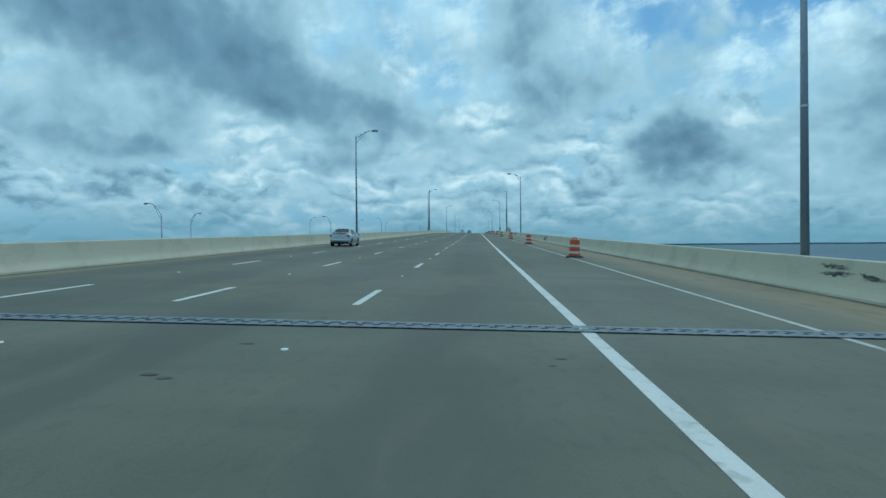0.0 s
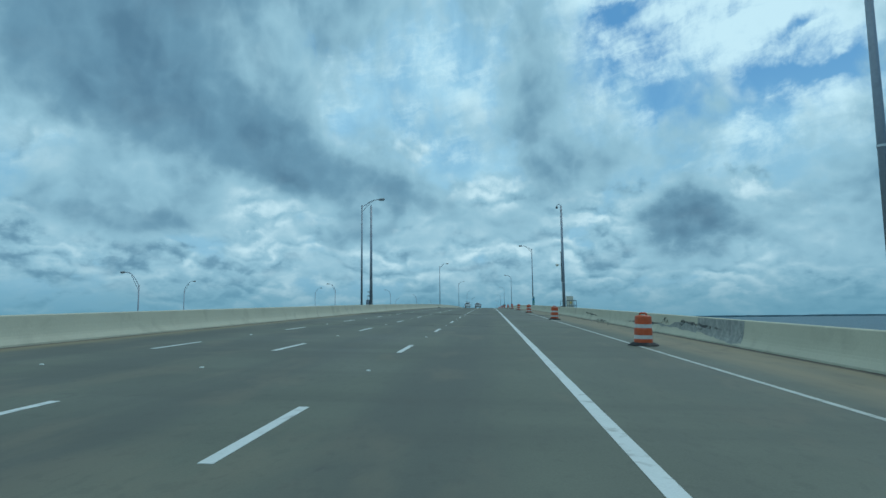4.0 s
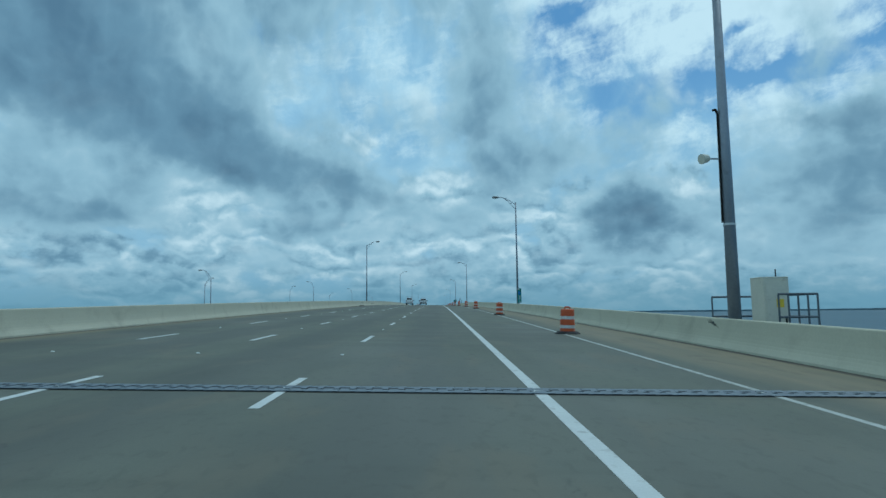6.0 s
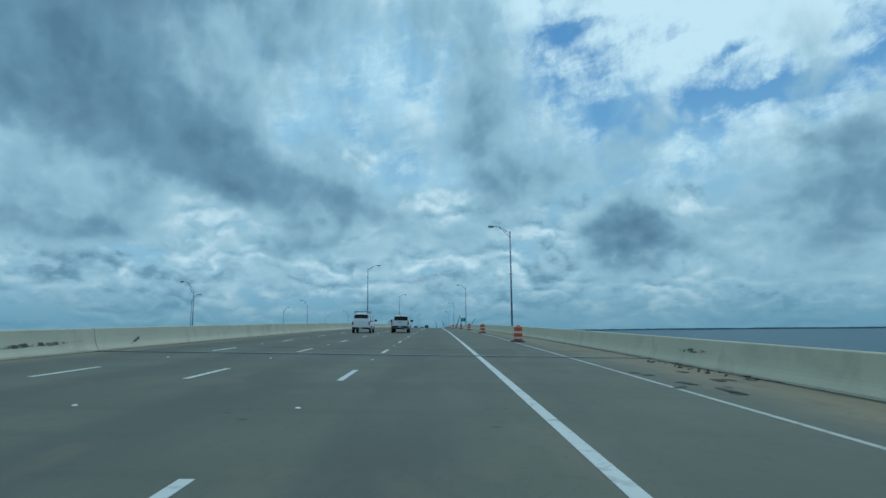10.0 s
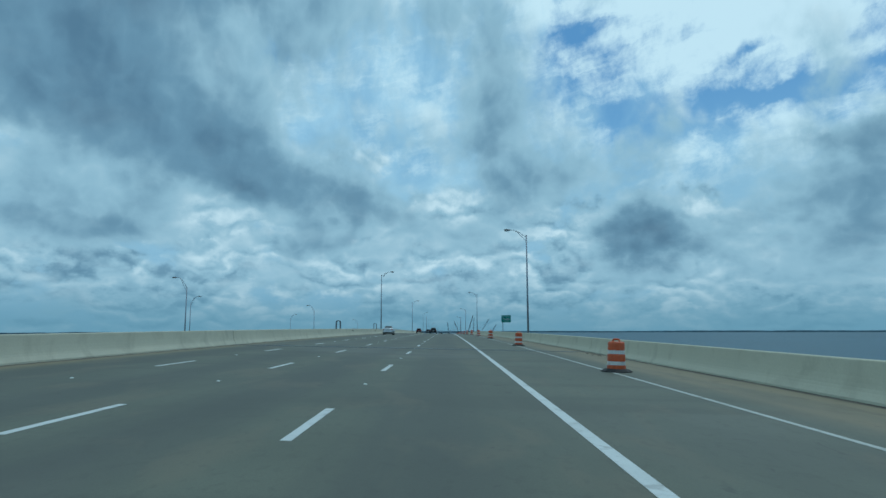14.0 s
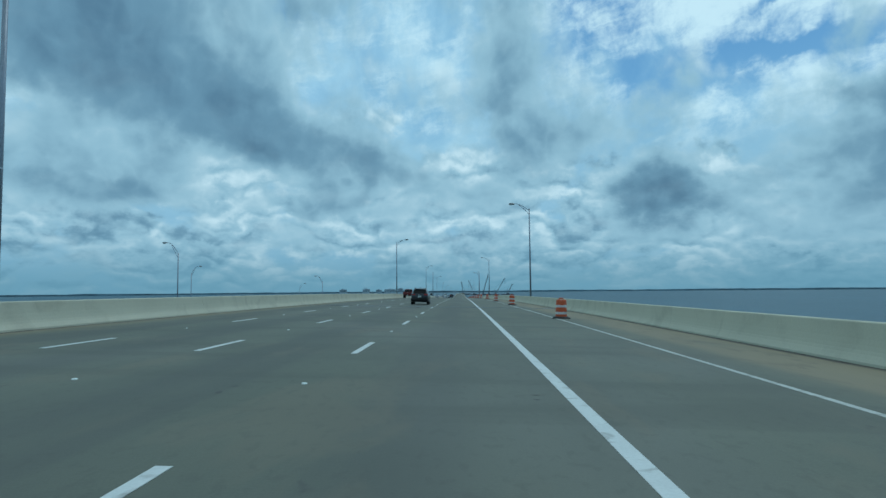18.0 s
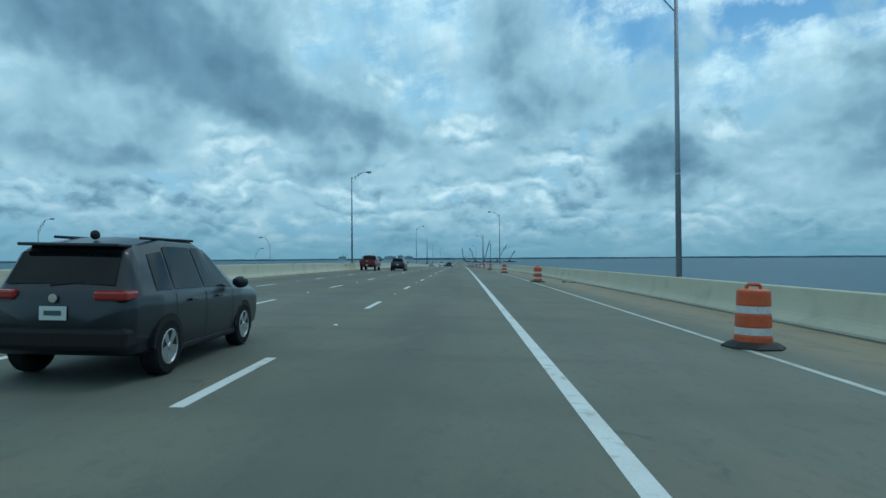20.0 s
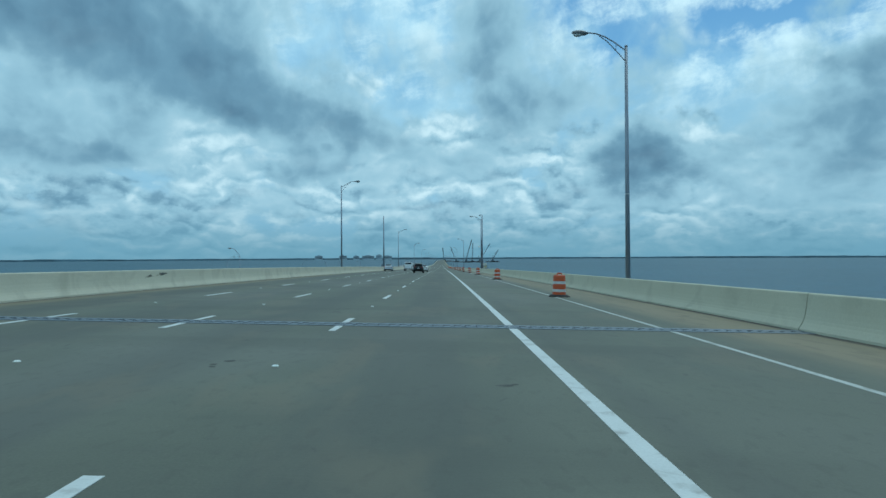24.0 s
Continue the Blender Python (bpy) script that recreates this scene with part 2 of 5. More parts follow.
# ---- materials ----
def material(name, base, rough=0.6, metal=0.0, vary=0.15, grain=30.0, large=0.6, bump=0.0, coat=0.0, dirt=None, dirt_at=(0.55, 0.75), gloss=0.5):
    """A procedural surface: base colour, varied at two scales, with fine relief and stains."""
    m = bpy.data.materials.new(name)
    m.use_nodes = True
    n, l = m.node_tree.nodes, m.node_tree.links
    b = n["Principled BSDF"]
    b.inputs["Roughness"].default_value, b.inputs["Metallic"].default_value = rough, metal
    b.inputs["Coat Weight"].default_value, b.inputs["Specular IOR Level"].default_value = coat, gloss
    tc = n.new("ShaderNodeTexCoord").outputs["Object"]
    a = n.new("ShaderNodeTexNoise")
    a.inputs["Scale"].default_value, a.inputs["Detail"].default_value = grain, 4
    c = n.new("ShaderNodeTexNoise")
    c.inputs["Scale"].default_value, c.inputs["Detail"].default_value = large, 5
    l.new(tc, a.inputs[0]), l.new(tc, c.inputs[0])
    s = n.new("ShaderNodeMath")
    s.operation = "ADD"
    l.new(a.outputs[0], s.inputs[0]), l.new(c.outputs[0], s.inputs[1])
    r = n.new("ShaderNodeMapRange")
    r.inputs[1].default_value, r.inputs[2].default_value = 0.6, 1.4
    r.inputs[3].default_value, r.inputs[4].default_value = 1 - vary, 1 + vary
    l.new(s.outputs[0], r.inputs[0])
    h = n.new("ShaderNodeMix")
    h.data_type, h.blend_type = "RGBA", "MULTIPLY"
    h.inputs[0].default_value, h.inputs[6].default_value = 1.0, (*base, 1)
    l.new(r.outputs[0], h.inputs[7])
    col = h.outputs[2]
    if dirt:
        d = n.new("ShaderNodeTexNoise")
        d.inputs["Scale"].default_value, d.inputs["Detail"].default_value, d.inputs["Distortion"].default_value = large * 2.3, 6, 0.6
        l.new(tc, d.inputs[0])
        q = n.new("ShaderNodeMapRange")
        q.inputs[1].default_value, q.inputs[2].default_value, q.inputs[4].default_value = *dirt_at, 0.8
        l.new(d.outputs[0], q.inputs[0])
        x = n.new("ShaderNodeMix")
        x.data_type = "RGBA"
        x.inputs[7].default_value = (*dirt, 1)
        l.new(q.outputs[0], x.inputs[0]), l.new(col, x.inputs[6])
        col = x.outputs[2]
    l.new(col, b.inputs["Base Color"])
    if bump:
        u = n.new("ShaderNodeBump")
        u.inputs["Strength"].default_value, u.inputs["Distance"].default_value = bump, 0.01
        l.new(a.outputs[0], u.inputs["Height"]), l.new(u.outputs[0], b.inputs["Normal"])
    return m


def road_material():
    """Worn concrete deck: polished wheel paths, oily lane centres, tan dust at both sides, cross grooves."""
    m = material("worn_concrete_deck", (0.114, 0.124, 0.093), 0.75, vary=0.22, grain=45, large=0.35, bump=0.0)
    n, l = m.node_tree.nodes, m.node_tree.links
    b = n["Principled BSDF"]
    col = b.inputs["Base Color"].links[0].from_socket
    tc = n.new("ShaderNodeTexCoord").outputs["Object"]
    p = n.new("ShaderNodeSeparateXYZ")
    l.new(tc, p.inputs[0])

    def mth(op, a, c):
        k = n.new("ShaderNodeMath")
        k.operation = op
        for i, v in enumerate((a, c)):
            if isinstance(v, (int, float)):
                k.inputs[i].default_value = v
            else:
                l.new(v, k.inputs[i])
        return k.outputs[0]

    def ns(sc, mx, my, det=5, warp=0.4):
        g = n.new("ShaderNodeMapping")
        g.inputs["Scale"].default_value = (mx, my, 1)
        l.new(tc, g.inputs[0])
        k = n.new("ShaderNodeTexNoise")
        k.inputs["Scale"].default_value, k.inputs["Detail"].default_value, k.inputs["Distortion"].default_value = sc, det, warp
        l.new(g.outputs[0], k.inputs[0])
        return k.outputs[0]

    def ramp(v, lo, hi, a=0.0, c=1.0):
        k = n.new("ShaderNodeMapRange")
        k.interpolation_type = "SMOOTHSTEP"
        for i, x in enumerate((lo, hi, a, c)):
            k.inputs[i + 1].default_value = x
        l.new(v, k.inputs[0])
        return k.outputs[0]

    def mix(f, a, c, mode="MIX"):
        k = n.new("ShaderNodeMix")
        k.data_type, k.blend_type = "RGBA", mode
        for i, v in ((0, f), (6, a), (7, c)):
            if isinstance(v, tuple):
                k.inputs[i].default_value = (*v, 1)
            elif isinstance(v, (int, float)):
                k.inputs[i].default_value = v
            else:
                l.new(v, k.inputs[i])
        return k.outputs[2]

    streak = ns(1.0, 1.4, 0.03)
    blot = ns(0.12, 1, 0.4)
    # lane centres and wheel paths, 3.66 m lanes
    lane = mth("COSINE", mth("MULTIPLY", p.outputs[0], 2 * math.pi / 3.66), 0)
    oil = ramp(mth("ADD", mth("MULTIPLY", lane, -0.5), mth("MULTIPLY", streak, 1.5)), 0.35, 1.35)
    inside = mth("MULTIPLY", ramp(p.outputs[0], -11.0, -10.2), ramp(p.outputs[0], 4.4, 5.0, 1, 0))
    col = mix(mth("MULTIPLY", mth("MULTIPLY", oil, inside), 0.55), col, (0.066, 0.071, 0.066))
    col = mix(ramp(blot, 0.48, 0.7, 0, 0.5), col, (0.16, 0.165, 0.145))
    col = mix(ramp(ns(0.45, 1, 0.3, 7), 0.42, 0.66, 0, 0.38), col, (0.078, 0.085, 0.072))
    # bands across the deck, tan stains
    col = mix(ramp(ns(0.55, 0.12, 1.0, 5), 0.50, 0.66, 0, 0.42), col, (0.074, 0.079, 0.064))
    col = mix(ramp(ns(0.8, 1, 0.35, 7), 0.52, 0.68, 0, 0.45), col, (0.155, 0.142, 0.102))
    col = mix(ramp(ns(7.0, 1, 0.5, 4), 0.52, 0.70, 0, 0.30), col, (0.07, 0.073, 0.06))
    # dust and rust-brown grime at the sides
    side = mth("MAXIMUM", ramp(mth("ADD", p.outputs[0], streak), 8.5, 9.9), ramp(mth("ADD", p.outputs[0], streak), -9.6, -10.5))
    dust = mth("MULTIPLY", side, ramp(ns(0.8, 1, 0.12), 0.25, 0.6, 0.45, 1.0))
    col = mix(dust, col, (0.21, 0.182, 0.118))
    col = mix(mth("MULTIPLY", side, ramp(ns(2.6, 1, 0.35), 0.5, 0.68, 0, 0.5)), col, (0.125, 0.108, 0.075))
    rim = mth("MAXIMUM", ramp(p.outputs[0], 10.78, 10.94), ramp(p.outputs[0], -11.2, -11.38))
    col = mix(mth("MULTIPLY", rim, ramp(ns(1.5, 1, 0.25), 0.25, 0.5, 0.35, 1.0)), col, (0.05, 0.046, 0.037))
    spots = ramp(ns(2.2, 1, 0.5, 3, 1.0), 0.70, 0.76, 0, 0.5)
    col = mix(spots, col, (0.06, 0.06, 0.055))
    l.new(col, b.inputs["Base Color"])
    w = ns(9.0, 1.0, 3.0, 4, 0.2)
    u = n.new("ShaderNodeBump")
    u.inputs["Strength"].default_value, u.inputs["Distance"].default_value = 0.12, 0.01
    l.new(w, u.inputs["Height"]), l.new(u.outputs[0], b.inputs["Normal"])
    return m


M_ROAD = road_material()
M_BARRIER = material("weathered_barrier_concrete", (0.51, 0.495, 0.385), 0.85, vary=0.08, grain=18, large=0.35, bump=0.15, dirt=(0.30, 0.285, 0.22), dirt_at=(0.52, 0.9))
M_PATCH = material("grey_barrier_repair", (0.27, 0.285, 0.27), 0.9, vary=0.25, grain=5, large=1.5, bump=0.3, dirt=(0.42, 0.42, 0.38), dirt_at=(0.45, 0.7))
M_SLAB = material("grey_concrete", (0.3, 0.3, 0.28), 0.9, vary=0.15, grain=8, large=0.2, bump=0.2)
M_PAINT = material("worn_white_road_paint", (0.58, 0.61, 0.6), 0.6, vary=0.12, grain=40, large=1.5, dirt=(0.28, 0.28, 0.26), dirt_at=(0.56, 0.72))
M_FADED = material("faded_white_edge_paint", (0.43, 0.45, 0.42), 0.65, vary=0.16, grain=40, large=1.5, dirt=(0.22, 0.22, 0.19), dirt_at=(0.52, 0.7))
M_SEAL = material("dull_joint_seal", (0.075, 0.08, 0.068), 0.9, vary=0.25, grain=12, large=1.5)
M_STEEL = material("dull_joint_steel", (0.155, 0.185, 0.215), 0.55, 0.2, vary=0.3, grain=20, large=3)
M_TROUGH = material("dark_joint_gap", (0.035, 0.04, 0.042), 0.9, vary=0.2, grain=15, large=2)
M_RUBBER = material("black_rubber", (0.02, 0.02, 0.021), 0.75, vary=0.3, grain=30, large=2, bump=0.1)
M_POLE = material("galvanised_pole", (0.27, 0.30, 0.35), 0.5, 0.45, vary=0.12, grain=12, large=1.2, dirt=(0.17, 0.185, 0.21), dirt_at=(0.6, 0.85))
M_LAMPHEAD = material("grey_lamp_housing", (0.2, 0.21, 0.22), 0.5, 0.3, vary=0.12, grain=20, large=3)
M_LENS = material("clear_lamp_lens", (0.55, 0.58, 0.58), 0.15, vary=0.05)
M_ORANGE = material("faded_orange_plastic", (0.47, 0.085, 0.022), 0.5, vary=0.18, grain=14, large=3, dirt=(0.3, 0.09, 0.05), dirt_at=(0.55, 0.8))
M_REFLECT = material("scuffed_white_reflective_band", (0.56, 0.55, 0.54), 0.35, vary=0.12, grain=20, large=6, dirt=(0.4, 0.37, 0.34), dirt_at=(0.55, 0.8))
M_GREEN = material("green_sign_sheeting", (0.0, 0.165, 0.135), 0.4, vary=0.1, grain=10, large=1.5)
M_WHITE_SHEET = material("white_sign_sheeting", (0.72, 0.76, 0.74), 0.4, vary=0.08)
M_LETTER = material("dulled_sign_lettering", (0.33, 0.5, 0.45), 0.5, vary=0.2)
M_ALU = material("bare_aluminium", (0.5, 0.52, 0.53), 0.4, 0.8, vary=0.12, grain=25, large=3)
M_CABINET = material("beige_cabinet_paint", (0.62, 0.6, 0.5), 0.5, vary=0.08, grain=15, large=2, dirt=(0.35, 0.32, 0.25), dirt_at=(0.62, 0.85))
M_YELLOW = material("yellow_warning_plate", (0.75, 0.55, 0.04), 0.45, vary=0.1)
M_DARK = material("dark_grime", (0.045, 0.042, 0.038), 0.85, vary=0.4, grain=12, large=3, bump=0.3)
M_GOUGE = material("grey_gouge", (0.085, 0.085, 0.08), 0.9, vary=0.3, grain=12, large=2)


def smudge(name, base, low, high):
    """A stain that fades out towards its rim, broken up by noise."""
    m = material(name, base, 0.9, vary=0.3, grain=9, large=2)
    n, l = m.node_tree.nodes, m.node_tree.links
    tc = n.new("ShaderNodeTexCoord")
    parts = n.new("ShaderNodeSeparateXYZ")
    l.new(tc.outputs["Generated"], parts.inputs[0])
    fade = None
    for axis in (1, 2):
        d = n.new("ShaderNodeMath")
        d.operation = "PINGPONG"
        d.inputs[1].default_value = 0.5
        l.new(parts.outputs[axis], d.inputs[0])
        r = n.new("ShaderNodeMapRange")
        r.inputs[2].default_value = 0.28
        l.new(d.outputs[0], r.inputs[0])
        if fade is None:
            fade = r.outputs[0]
        else:
            k = n.new("ShaderNodeMath")
            k.operation = "MULTIPLY"
            l.new(fade, k.inputs[0]), l.new(r.outputs[0], k.inputs[1])
            fade = k.outputs[0]
    g = n.new("ShaderNodeMapping")
    g.inputs["Scale"].default_value = (1, 0.45, 1)
    l.new(tc.outputs["Object"], g.inputs[0])
    t = n.new("ShaderNodeTexNoise")
    t.inputs["Scale"].default_value, t.inputs["Detail"].default_value, t.inputs["Distortion"].default_value = 4.5, 6, 0.8
    l.new(g.outputs[0], t.inputs[0])
    q = n.new("ShaderNodeMapRange")
    q.inputs[1].default_value, q.inputs[2].default_value, q.inputs[4].default_value = low, high, 0.9
    l.new(t.outputs[0], q.inputs[0])
    k = n.new("ShaderNodeMath")
    k.operation = "MULTIPLY"
    l.new(fade, k.inputs[0]), l.new(q.outputs[0], k.inputs[1])
    l.new(k.outputs[0], n["Principled BSDF"].inputs["Alpha"])
    return m


M_SCUFF = smudge("blue_grey_rub_and_crease", (0.085, 0.092, 0.095), 0.40, 0.58)
M_RUBBLE = material("broken_concrete", (0.3, 0.29, 0.25), 0.95, vary=0.35, grain=9, large=2, bump=0.4)
M_TEAL = material("blue_green_sign_sheeting", (0.005, 0.19, 0.17), 0.5, vary=0.25, grain=6, large=3)
M_BLUE = material("blue_sign_print", (0.03, 0.16, 0.5), 0.5, vary=0.25, grain=6, large=3)
# distance haze is mixed into the shore's blue-grey base colour
M_SHORE = material("haze_tinted_wooded_shore", (0.08, 0.135, 0.17), 0.95, vary=0.4, grain=0.02, large=0.004)
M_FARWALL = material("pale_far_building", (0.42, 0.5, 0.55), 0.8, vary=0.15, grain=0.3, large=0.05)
M_CRANE = material("weathered_crane_steel", (0.1, 0.12, 0.14), 0.6, 0.2, vary=0.25, grain=1, large=0.2)
M_BARGE = material("rusty_barge_hull", (0.075, 0.075, 0.08), 0.7, 0.2, vary=0.35, grain=1, large=0.2)
M_GLASS = material("tinted_car_glass", (0.006, 0.008, 0.009), 0.05, vary=0.1, gloss=0.22)
M_TYRE = material("dusty_tyre", (0.013, 0.013, 0.0135), 0.85, vary=0.3, grain=40, large=4, gloss=0.15)
M_RIM = material("silver_alloy_rim", (0.5, 0.51, 0.52), 0.3, 0.85, vary=0.1)
M_TRIM = material("black_plastic_trim", (0.012, 0.012, 0.0125), 0.6, vary=0.2, gloss=0.25)
M_CHROME = material("chrome", (0.7, 0.71, 0.72), 0.12, 1.0, vary=0.05)
M_TAIL = material("red_tail_lens", (0.26, 0.012, 0.010), 0.15, vary=0.12, coat=0.5)
M_CLEAR = material("clear_lens", (0.62, 0.62, 0.6), 0.12, vary=0.1, coat=0.5)
M_PLATE = material("pale_number_plate", (0.55, 0.6, 0.58), 0.4, vary=0.1)
M_BAR = material("dark_plate_bar", (0.05, 0.09, 0.08), 0.5, vary=0.1)


def car_paint(name, base, metal=0.3):
    return material(name, base, 0.3, metal, vary=0.06, grain=90, large=0.8, coat=0.3, gloss=0.35)


M_SILVER = car_paint("silver_car_paint", (0.42, 0.47, 0.52), 0.5)
M_PALE = car_paint("pale_silver_car_paint", (0.5, 0.55, 0.58), 0.45)
M_WHITE = car_paint("white_car_paint", (0.7, 0.73, 0.74), 0.0)
M_RED = car_paint("dark_red_car_paint", (0.125, 0.009, 0.008), 0.0)
M_NAVY = car_paint("slate_blue_car_paint", (0.016, 0.030, 0.044), 0.0)
M_CHAR = car_paint("charcoal_car_paint", (0.013, 0.018, 0.024), 0.0)


def water_material():
    m = material("grey_blue_bay_water", (0.045, 0.105, 0.145), 0.5, vary=0.2, grain=0.05, large=0.002)
    n, l = m.node_tree.nodes, m.node_tree.links
    b = n["Principled BSDF"]
    b.inputs["Specular IOR Level"].default_value = 0.3
    tc = n.new("ShaderNodeTexCoord").outputs["Object"]
    a = n.new("ShaderNodeTexNoise")
    a.inputs["Scale"].default_value, a.inputs["Detail"].default_value = 0.35, 6
    l.new(tc, a.inputs[0])
    u = n.new("ShaderNodeBump")
    u.inputs["Strength"].default_value, u.inputs["Distance"].default_value = 0.9, 0.6
    l.new(a.outputs[0], u.inputs["Height"]), l.new(u.outputs[0], b.inputs["Normal"])
    return m


M_WATER = water_material()


# ---- building helpers ----
def mesh_of(name, bm, mat, smooth=False):
    bmesh.ops.recalc_face_normals(bm, faces=bm.faces)
    me = bpy.data.meshes.new(name)
    bm.to_mesh(me)
    bm.free()
    me.materials.append(mat)
    if smooth:
        for f in me.polygons:
            f.use_smooth = True
    return me


def part(name, bm, mat, parent, label="", smooth=False, m=None):
    """One mesh object under a thing or a part."""
    me = bm if isinstance(bm, bpy.types.Mesh) else mesh_of(name, bm, mat, smooth)
    ob = new(name, me)
    ob.parent = parent
    if m is not None:
        ob.matrix_basis = m
    return tagged(ob, label)


def thing(name, m, label, category, group="", kind=""):
    ob = new(name)
    ob.matrix_basis = m
    ob.empty_display_size = 0.3
    return tagged(ob, label, category, group, kind)


def box(bm, x0, x1, y0, y1, z0, z1, bevel=0.0):
    g = bmesh.ops.create_cube(bm, size=1.0, matrix=Matrix.Translation(((x0 + x1) / 2, (y0 + y1) / 2, (z0 + z1) / 2)) @ Matrix.Diagonal((x1 - x0, y1 - y0, z1 - z0, 1)))
    if bevel:
        es = list({e for v in g["verts"] for e in v.link_edges})
        bmesh.ops.bevel(bm, geom=es, offset=bevel, segments=2, affect="EDGES", profile=0.5)
    return bm


def one_box(*a, bevel=0.0):
    return box(bmesh.new(), *a, bevel=bevel)


def rod(bm, a, b, r0, r1=None, seg=8):
    a, b = Vector(a), Vector(b)
    d = b - a
    m = Matrix.Translation((a + b) / 2) @ d.to_track_quat("Z", "Y").to_matrix().to_4x4()
    bmesh.ops.create_cone(bm, cap_ends=True, segments=seg, radius1=r0, radius2=r0 if r1 is None else r1, depth=d.length, matrix=m)
    return bm


def one_rod(a, b, r0, r1=None, seg=8):
    return rod(bmesh.new(), a, b, r0, r1, seg)


def tube(bm, pts, r, seg=8):
    for a, b in zip(pts, pts[1:]):
        rod(bm, a, b, r, seg=seg)
    return bm


def lathe(pts, seg=20):
    """Turn (radius, height) points about z."""
    bm = bmesh.new()
    rings = []
    for r, z in pts:
        rings.append([bm.verts.new((r * math.cos(2 * math.pi * i / seg), r * math.sin(2 * math.pi * i / seg), z)) for i in range(seg)])
    for a, b in zip(rings, rings[1:]):
        for i in range(seg):
            bm.faces.new((a[i], a[(i + 1) % seg], b[(i + 1) % seg], b[i]))
    bm.faces.new(rings[0][::-1]), bm.faces.new(rings[-1])
    return bm


def blob(x, y, z, sx, sy, sz, seg=12):
    bm = bmesh.new()
    bmesh.ops.create_uvsphere(bm, u_segments=seg, v_segments=seg // 2 + 2, radius=1, matrix=Matrix.Translation((x, y, z)) @ Matrix.Diagonal((sx, sy, sz, 1)))
    return bm


def strip(ys, section, lift=0.0):
    """A closed profile (x, height above the deck) swept along the road over the given y."""
    bm = bmesh.new()
    rings = [[bm.verts.new((x, y, deck(x, y) + z + lift)) for x, z in section] for y in ys]
    k = len(section)
    for a, b in zip(rings, rings[1:]):
        for i in range(k):
            bm.faces.new((a[i], a[(i + 1) % k], b[(i + 1) % k], b[i]))
    bm.faces.new(rings[0][::-1]), bm.faces.new(rings[-1])
    return bm


def on_deck(x, y, turn=0.0):
    """A pose that stands on the deck and leans with its grade."""
    return Matrix.Translation((x, y, deck(x, y))) @ Matrix.Rotation(grade(y), 4, "X") @ Matrix.Rotation(math.atan(-FALL), 4, "Y") @ pose(0, 0, 0, 0, 0, turn)


def upright(x, y, turn=0.0, lift=0.0):
    return pose(x, y, deck(x, y) + lift, 0, 0, turn)


# ---- ground: the bay, its far shore ----
bm = bmesh.new()
bmesh.ops.create_circle(bm, cap_ends=True, segments=96, radius=4560, matrix=pose(0, 350, 0))
tagged(new("water", mesh_of("water", bm, M_WATER)), "grey-blue rippled bay water under the bridge", "water", kind="structure")
bm = bmesh.new()
N = 720
ring = []
for i in range(N):
    a = 2 * math.pi * i / N
    h = 11.0 + 3.0 * noise.noise(Vector((math.cos(a) * 9, math.sin(a) * 9, 0))) + 2.5 * noise.noise(Vector((math.cos(a) * 70, math.sin(a) * 70, 4)))
    ring.append([bm.verts.new((math.sin(a) * r, 350 + math.cos(a) * r, z)) for r, z in ((4480, -1), (4485, h * 0.8), (4500, h), (4550, h), (4555, -1))])
for i in range(N):
    p, q = ring[i], ring[(i + 1) % N]
    for k in range(4):
        bm.faces.new((p[k], q[k], q[k + 1], p[k + 1]))
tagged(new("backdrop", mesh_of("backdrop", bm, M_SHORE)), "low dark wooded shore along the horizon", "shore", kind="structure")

# ---- deck ----
YS = list(np.arange(-150, 1000, 6.0)) + list(np.arange(1000, 3301, 25.0))
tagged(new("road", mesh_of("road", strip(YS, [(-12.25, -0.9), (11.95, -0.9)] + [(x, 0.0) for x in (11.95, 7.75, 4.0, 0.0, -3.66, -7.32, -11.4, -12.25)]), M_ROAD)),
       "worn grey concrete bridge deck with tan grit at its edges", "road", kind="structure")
piers = thing("bridge_piers", pose(0, 0, 0), "grey concrete bridge piers standing in the water", "bridge pier", kind="structure")
for k in range(-3, 70):
    y = 21.7 + 43.7 * k
    bm = bmesh.new()
    top = deck(0, y) - 0.6
    box(bm, -9.5, 9.5, y - 0.9, y + 0.9, top - 1.6, top)
    for x in (-6, 6):
        rod(bm, (x, y, -1), (x, y, top - 1.5), 0.8, seg=12)
    part("pier", bm, M_SLAB, piers)


FACE_Z = (0.0, 0.06, 0.14, 0.22, 0.30, 0.40, 0.54, 0.72, 0.90)
FACE_X = (0.0, 0.005, 0.06, 0.11, 0.145, 0.172, 0.20, 0.225, 0.245)


def face(x0, side, z):
    """Across position of a barrier's face at a height."""
    return x0 + side * float(np.interp(z, FACE_Z, FACE_X))


JOINT_Y = (21.7, 196.6, 327.6, 458.6, 589.6, 720.5)


